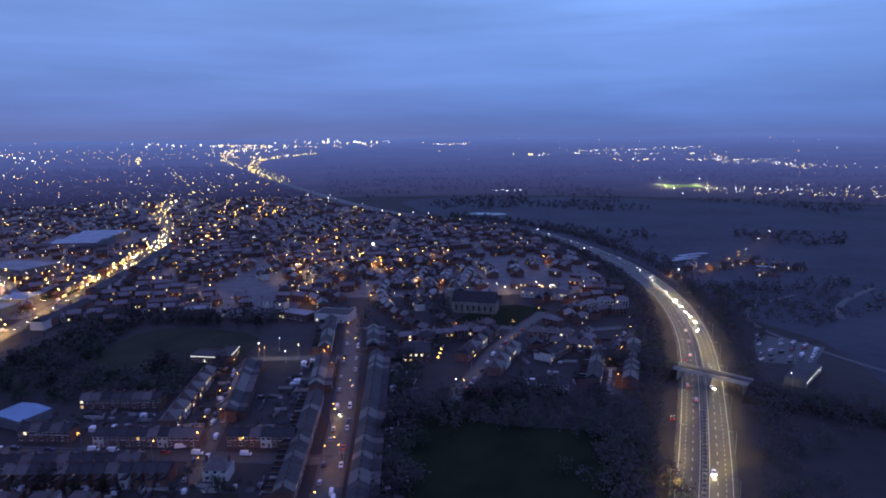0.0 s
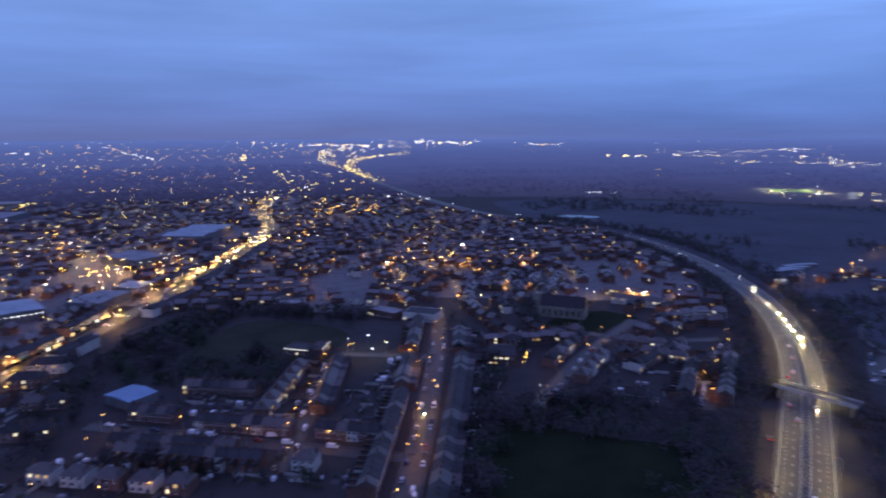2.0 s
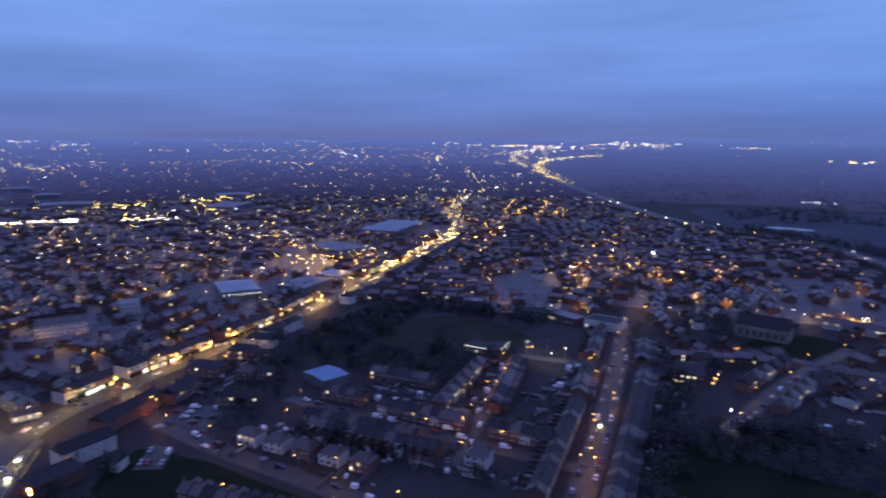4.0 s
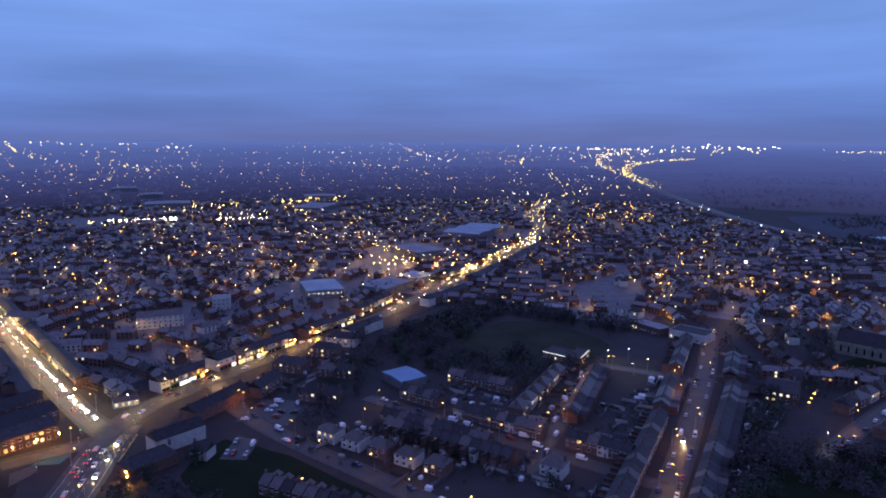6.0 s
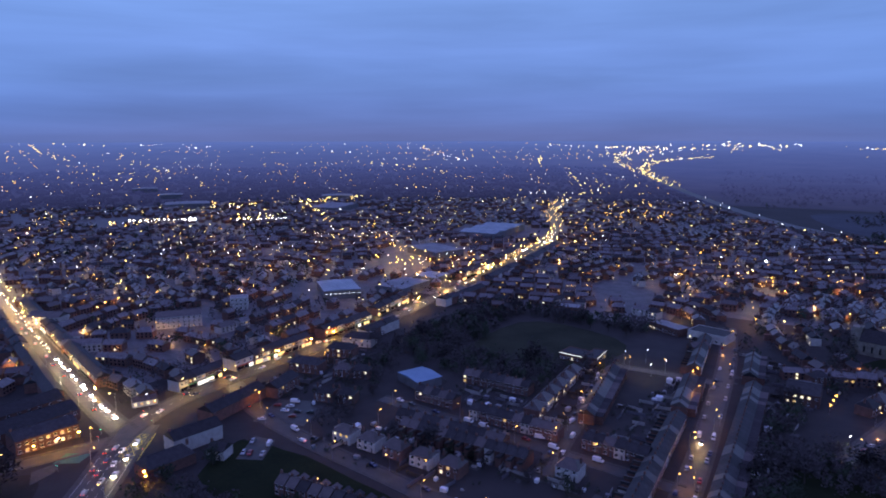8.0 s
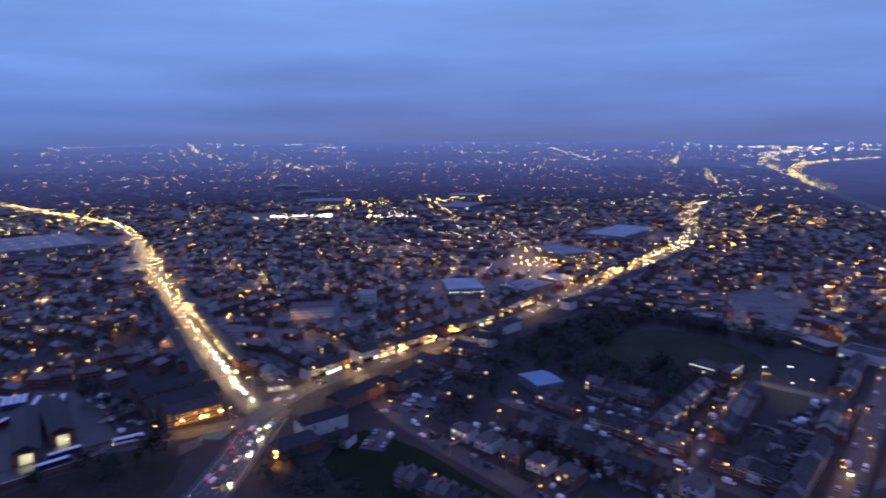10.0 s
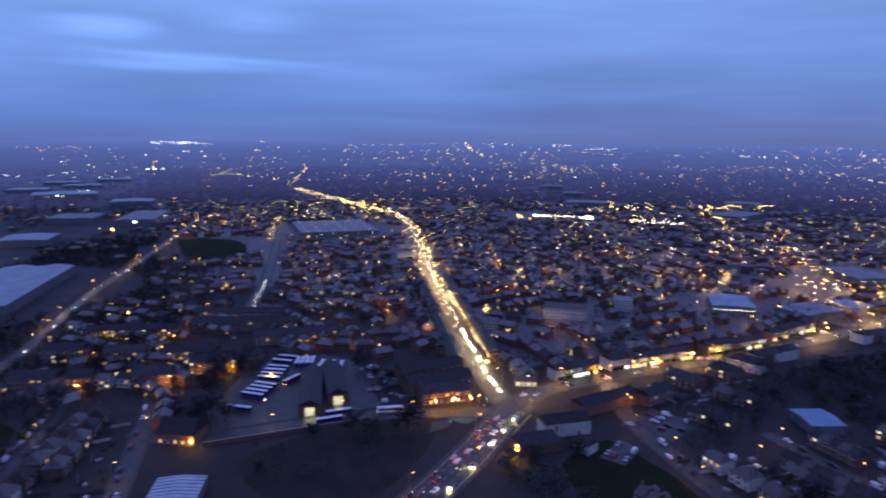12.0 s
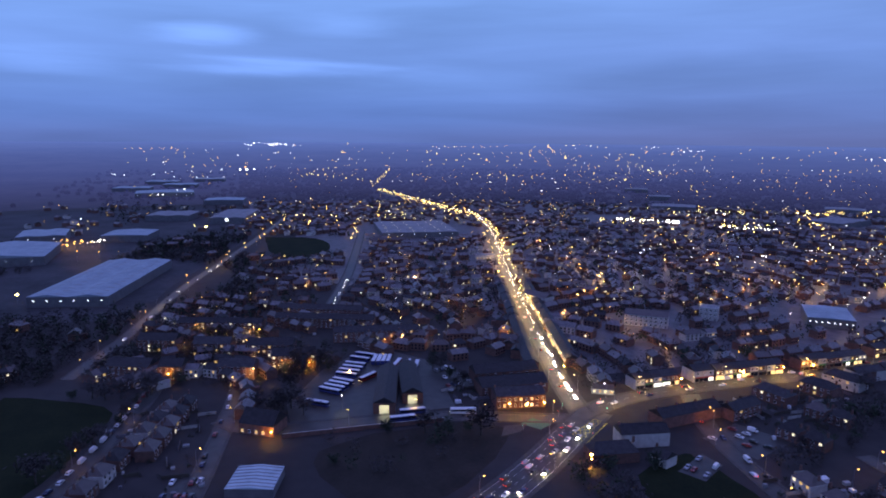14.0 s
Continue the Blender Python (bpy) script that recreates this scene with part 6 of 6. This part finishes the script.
def woods():
    """Far woods, verges and garden trees, as ragged clumps of twigs."""
    mesh, mats = Mesh(), (TWIG, TWIG, TWIG, EVERGREEN)
    spots = []
    for x, y, turn in along(smooth(MOTORWAY), 3.2, 0):
        if y < 1100:
            w = math.radians(turn)
            for s in (1, -1):
                for _ in range(2):
                    o = s * (21 + abs(rng.gauss(0, 10 if s > 0 else 16)))
                    if not (s < 0 and 335 < y < 440 and o < -32):
                        spots.append((x - math.sin(w) * o, y + math.cos(w) * o))
    for _ in range(6000):
        a, r = rng.uniform(40, 96), 200 + 1270 * rng.random() ** 0.9
        x, y = r * math.cos(math.radians(a)), r * math.sin(math.radians(a))
        if x > line_x(MOTORWAY, y) + 22 and noise.noise((x * 0.005, y * 0.005, 3.0)) > 0.12 and not (182 < x < 262 and 338 < y < 470) and not (215 < x < 420 and 600 < y < 780):
            spots.append((x, y))
    for _ in range(8600):
        a, r = rng.uniform(88, 190), 360 + 1500 * rng.random()
        x, y = r * math.cos(math.radians(a)), r * math.sin(math.radians(a))
        if town(x, y) > 0 and noise.noise((x * 0.008, y * 0.008, 9.0)) > -0.18 and not any(near_line(line, x, y, 11) for line in (ROAD_A, ROAD_B, ROAD_W, MOTORWAY, STREET_N)):
            spots.append((x, y))
    for _ in range(4600):
        x, y = rng.uniform(-1000, -420), rng.uniform(-330, 20)
        if not any(math.hypot(x - px, y - py) < pr * 0.95 for px, py, pr in PLOTS) and not near_line(ROAD_W, x, y, 9):
            spots.append((x, y))
    for _ in range(150):
        s = rng.random()
        spots.append((170 + 50 * s + rng.gauss(0, 6), 334 - 36 * s + rng.gauss(0, 6)))
        spots.append((128 - 34 * s + rng.gauss(0, 5), 373 + 28 * s + rng.gauss(0, 5)))
    for x0, y0, x1, y1, n in ((-268, 345, -226, 500, 260), (-226, 484, -120, 505, 110), (-214, 336, -140, 378, 120), (-262, 290, -228, 345, 34), (-228, 236, -212, 262, 12), (-140, 380, -122, 398, 20), (-30, 215, -14, 400, 110),
                              (-20, 300, 90, 345, 200), (-8, 420, 4, 540, 60), (-240, 140, -150, 166, 60), (-300, 45, -262, 120, 14), (-420, -140, -300, -120, 60), (-420, 20, -395, 70, 50), (66, 215, 92, 300, 120)):
        for _ in range(n):
            spots.append((rng.uniform(x0, x1), rng.uniform(y0, y1)))
    for _ in range(2600):
        a, r = rng.uniform(56, 100), 1470 + 1300 * rng.random()
        x, y = r * math.cos(math.radians(a)), r * math.sin(math.radians(a))
        if x > line_x(MOTORWAY, y) + 40 and noise.noise((x * 0.003, y * 0.003, 5.0)) > -0.2 and not (480 < x < 760 and 1600 < y < 1850):
            spots.append((x, y))
    for x, y in spots:
        r = math.hypot(x, y)
        size, base = rng.uniform(2.2, 4.6), rise(x, y)
        # trees beyond about 1500 m glow with the same painted haze
        mat = rng.choice(mats) if r < 1500 + rng.uniform(-80, 80) else HAZE_GLOW
        for _ in range(46 if r < 480 else (22 if r < 900 else 10)):
            c = Vector((x + rng.gauss(0, size * 0.42), y + rng.gauss(0, size * 0.42), base + abs(rng.gauss(size * 1.05, size * 0.5))))
            d = Vector((rng.gauss(0, 1), rng.gauss(0, 1), rng.gauss(0.2, 0.9))).normalized()
            k = 0.5 if r < 480 else (0.8 if r < 900 else 1.3)
            e, n = d.orthogonal().normalized() * size * 0.2 * k, d * size * 0.4 * k
            mesh.add([c - n, c + e, c + n, c - e], [(0, 1, 2, 3)], mat)
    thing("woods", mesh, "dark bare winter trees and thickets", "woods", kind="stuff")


woods()


# ---------------------------------------------------------------- valley: estate, track, pitch, pond
row(SEMI, (246, 660), (262, 690), 11, None, 4)
row(SEMI, (290, 690), (340, 700), 11, None, 6)
row(SEMI, (330, 655), (368, 662), 11, None, 5)
row(SEMI, (322, 682), (352, 674), 10, None, 4)
row(SEMI, (268, 664), (298, 676), 10, None, 4)
row(SEMI, (305, 638), (325, 634), 10, None, 2)
for x0, y0, x1, y1 in ((246, 700, 276, 714), (252, 712, 286, 727), (262, 727, 300, 744), (318, 668, 332, 660)):
    shed("long low pale-roofed building in the valley", ((x0, y0), (x1, y1), 6), 3, pitch=0.8)
road("track", [(298, 485), (312, 515), (337, 544), (384, 583)], 5, "pale gravel track across the dark valley", 0.05, 0)
road("track", TRACK_E, 3.5, "pale gravel track along the valley side", 0.05, 0)
patch("pond", [(36, 1160), (60, 1180), (112, 1160), (108, 1138), (60, 1142)], 0.06, WATER, "still pale pond reflecting the sky", "pond", "structure")
pitch = thing("sports_pitch", Mesh().add([(x, y, 0.2) for x, y in ((571, 1690), (655, 1684), (665, 1760), (580, 1768))], [(0, 1, 2, 3)], surface("pitch_grass", (0.16, 0.24, 0.06), (0.22, 0.32, 0.08), 0.1, 0.8)),
              "bright green floodlit sports pitch", "field", kind="structure")
PITCH_LIGHT = glow("pitch_floodlight", (1.0, 1.0, 0.6), 2200.0)
for x, y in ((566, 1684), (662, 1678), (672, 1766), (574, 1774)):
    mast = thing("floodlight_mast", Mesh().tube([(x, y, 0), (x, y, 16)], [0.25, 0.15], 6, STEEL), "steel floodlight mast beside the sports pitch", "floodlight", "floodlights")
    part("lamp_head", Mesh().add([(x - 1.3, y - 1.3, 16.0), (x - 1.3, y + 1.3, 16.0), (x + 1.3, y + 1.3, 16.0), (x + 1.3, y - 1.3, 16.0)], [(0, 1, 2, 3)], PITCH_LIGHT).box(x - 1.4, y - 1.4, 16.05, x + 1.4, y + 1.4, 16.3, STEEL), mast, "floodlight head shining down")


# ---------------------------------------------------------------- wall lamps and single lamps
def wall_lamp(x, y, z):
    ob = thing("wall_lamp", Mesh().box(-0.08, -0.08, 0, 0.08, 0.5, 0.12, STEEL), "amber floodlight fixed to a building wall", "wall lamp", "wall lamps", m=pose(x, y, z))
    part("lamp_glass", Mesh().box(-0.25, -0.35, -0.3, 0.25, -0.05, -0.05, AMBER), ob, "glowing amber glass")


for x, y, z in ((-244, 156.5, 4.6), (-306.5, 143, 5.2), (-305, 153, 5.2), (-303.5, 162, 5.2), (-402.5, -34, 6), (-407, -49, 5), (-391.5, 4, 5), (-404, 48, 5), (-314, 256, 5), (-313.5, 300, 5),
                (-313, 330, 5), (-309, 20, 4), (-70, 281, 3.4), (-383, 70, 4), (-320, 470, 5), (-242.5, 156, 3.0), (-253.2, 178.5, 4.0), (-178, 187, 2.5), (-312.5, 352, 5), (-352, 198, 5)):
    wall_lamp(x, y, z)
for x, y, turn in ((6, 343, 0), (-119, 409, 0), (-108, 419, 0), (-92, 404, 0), (-98, 395, 180), (-333, 58, 90), (191, 349, 0), (-310, 203, 90)):
    put(LED_LAMP, x, y, turn)
for x, y, turn in ((-261, 236, 60), (-276, 305, 90), (-283, 338, 90), (-194, 252, 0), (-173, 184, 0), (-145, 224, 180), (-112, 298, 90), (-115, 334, 270), (-115, 397, 0), (-74, 393, 0), (-64, 373, 90), (-51, 336, 270), (-47, 276, 90), (-57, 312, 270)):
    put(SODIUM_LAMP, x, y, turn)
row(SEMI, (-262, 296), (-240, 304), 10.5, None, 2)
row(SEMI, (-246, 262), (-222, 270), 10.5, None, 4)
row(SEMI, (60, 446), (98, 436), 9.0, None, 1)
row(SEMI, (70, 424), (96, 414), 9.0, None, 2)
row(TERRACE, (50, 349), (68, 346), 6.0, [0, 0, 0, 0, 0, 0, 0, 0, 1, 1, 0, 0])
row(SEMI, (-18, 432), (36, 470), 10.5, None, 4)


def garden_clutter():
    """Hedges, fences and shrubs of the back gardens."""
    mesh = Mesh()
    for x0, y0, x1, y1, n in ((-200, 240, -70, 252, 90), (-200, 295, -112, 325, 90), (-100, 290, -70, 345, 60), (-32, 240, -14, 400, 70), (-140, 335, -120, 390, 40), (40, 350, 110, 440, 110), (-360, -60, -260, -10, 80),
                              (-290, 255, -240, 345, 90), (-215, 215, -120, 245, 50), (-90, 300, -76, 400, 40), (-60, 410, 0, 470, 70), (-480, -70, -400, 60, 110), (-350, 120, -325, 135, 20)):
        for _ in range(n):
            x, y, turn = rng.uniform(x0, x1), rng.uniform(y0, y1), rng.choice((0, 90)) + rng.uniform(-8, 8)
            p = rng.random()
            m = pose(x, y, 0, 0, 0, turn)
            if p < 0.4:
                mesh.box(-rng.uniform(2, 6), -0.06, 0, rng.uniform(2, 6), 0.06, 1.7, rng.choice((DOOR, CONCRETE, BARK)), m)
            elif p < 0.55:
                w = rng.uniform(0.6, 1.6)
                mesh.box(-w, -w * 0.7, 0, w, w * 0.7, rng.uniform(0.6, 2.0), rng.choice((CONCRETE, GREY_ROOF, WHITE_ROOF, DOOR)), m)
            elif p < 0.62:
                mesh.box(-rng.uniform(1, 3), -rng.uniform(1, 3), 0.02, rng.uniform(1, 3), rng.uniform(1, 3), 0.06, PAVING, m)
            else:
                size = rng.uniform(0.6, 1.6)
                for _ in range(26):
                    c = Vector((x + rng.gauss(0, size * 0.5), y + rng.gauss(0, size * 0.5), abs(rng.gauss(size * 0.6, size * 0.5))))
                    d = Vector((rng.gauss(0, 1), rng.gauss(0, 1), rng.gauss(0, 1))).normalized()
                    e, q = d.orthogonal().normalized() * size * 0.2, d * size * 0.35
                    mesh.add([c - q, c + e, c + q, c - e], [(0, 1, 2, 3)], rng.choice((TWIG, EVERGREEN)))
    thing("garden_clutter", mesh, "hedges, fences, shrubs and sheds of the back gardens", "garden", kind="stuff")


garden_clutter()


# ---------------------------------------------------------------- gardens
def garden_shed():
    ob = thing("garden_shed", Mesh().box(-1.2, -0.9, 0, 1.2, 0.9, 1.9, DOOR), "small felt-roofed timber garden shed behind the houses", "shed", "garden sheds", m=pose(0, 0, -60))
    part("roof", Mesh().gable(-1.3, -1.0, 1.88, 1.3, 1.0, 2.4, GREY_ROOF), ob)
    return ob


def conservatory():
    ob = thing("conservatory", Mesh().box(-1.8, -1.5, 0, 1.8, 1.5, 2.1, FRAME), "white-framed conservatory behind a house", "conservatory", "conservatories", m=pose(0, 0, -60))
    part("roof", Mesh().gable(-1.9, -1.6, 2.1, 1.9, 1.6, 2.9, WHITE_ROOF, 0.8), ob)
    return ob


YARD = [garden_shed(), conservatory()]
for line, step in (([(-190, 247), (-112, 247)], 9), ([(-195, 302), (-115, 298)], 8), ([(-98, 296), (-70, 296)], 8), ([(-22, 240), (-30, 395)], 9), ([(-80, 330), (-86, 400)], 10), ([(-205, 243), (-130, 243)], 12),
                   ([(50, 400), (80, 440)], 9), ([(-300, -45), (-350, -32)], 10)):
    for x, y, turn in along(line, step, 3):
        if rng.random() < 0.7:
            put(YARD, x + rng.uniform(-2, 2), y + rng.uniform(-2, 2), turn + rng.choice((0, 90)), [2, 1])


for kinds in (TERRACE, SEMI, SODIUM_LAMP, ROAD_LAMP, SHOP_LAMP, LED_LAMP, MOTOR_LAMP, PARKED, DRIVEN, FAR_CAR, BEAMS, COACH, RED_COACH, WHITE_COACH, TREES, YARD):
    for ob in kinds:
        if ob.name not in USED:
            for c in list(ob.children_recursive) + [ob]:
                bpy.data.objects.remove(c)
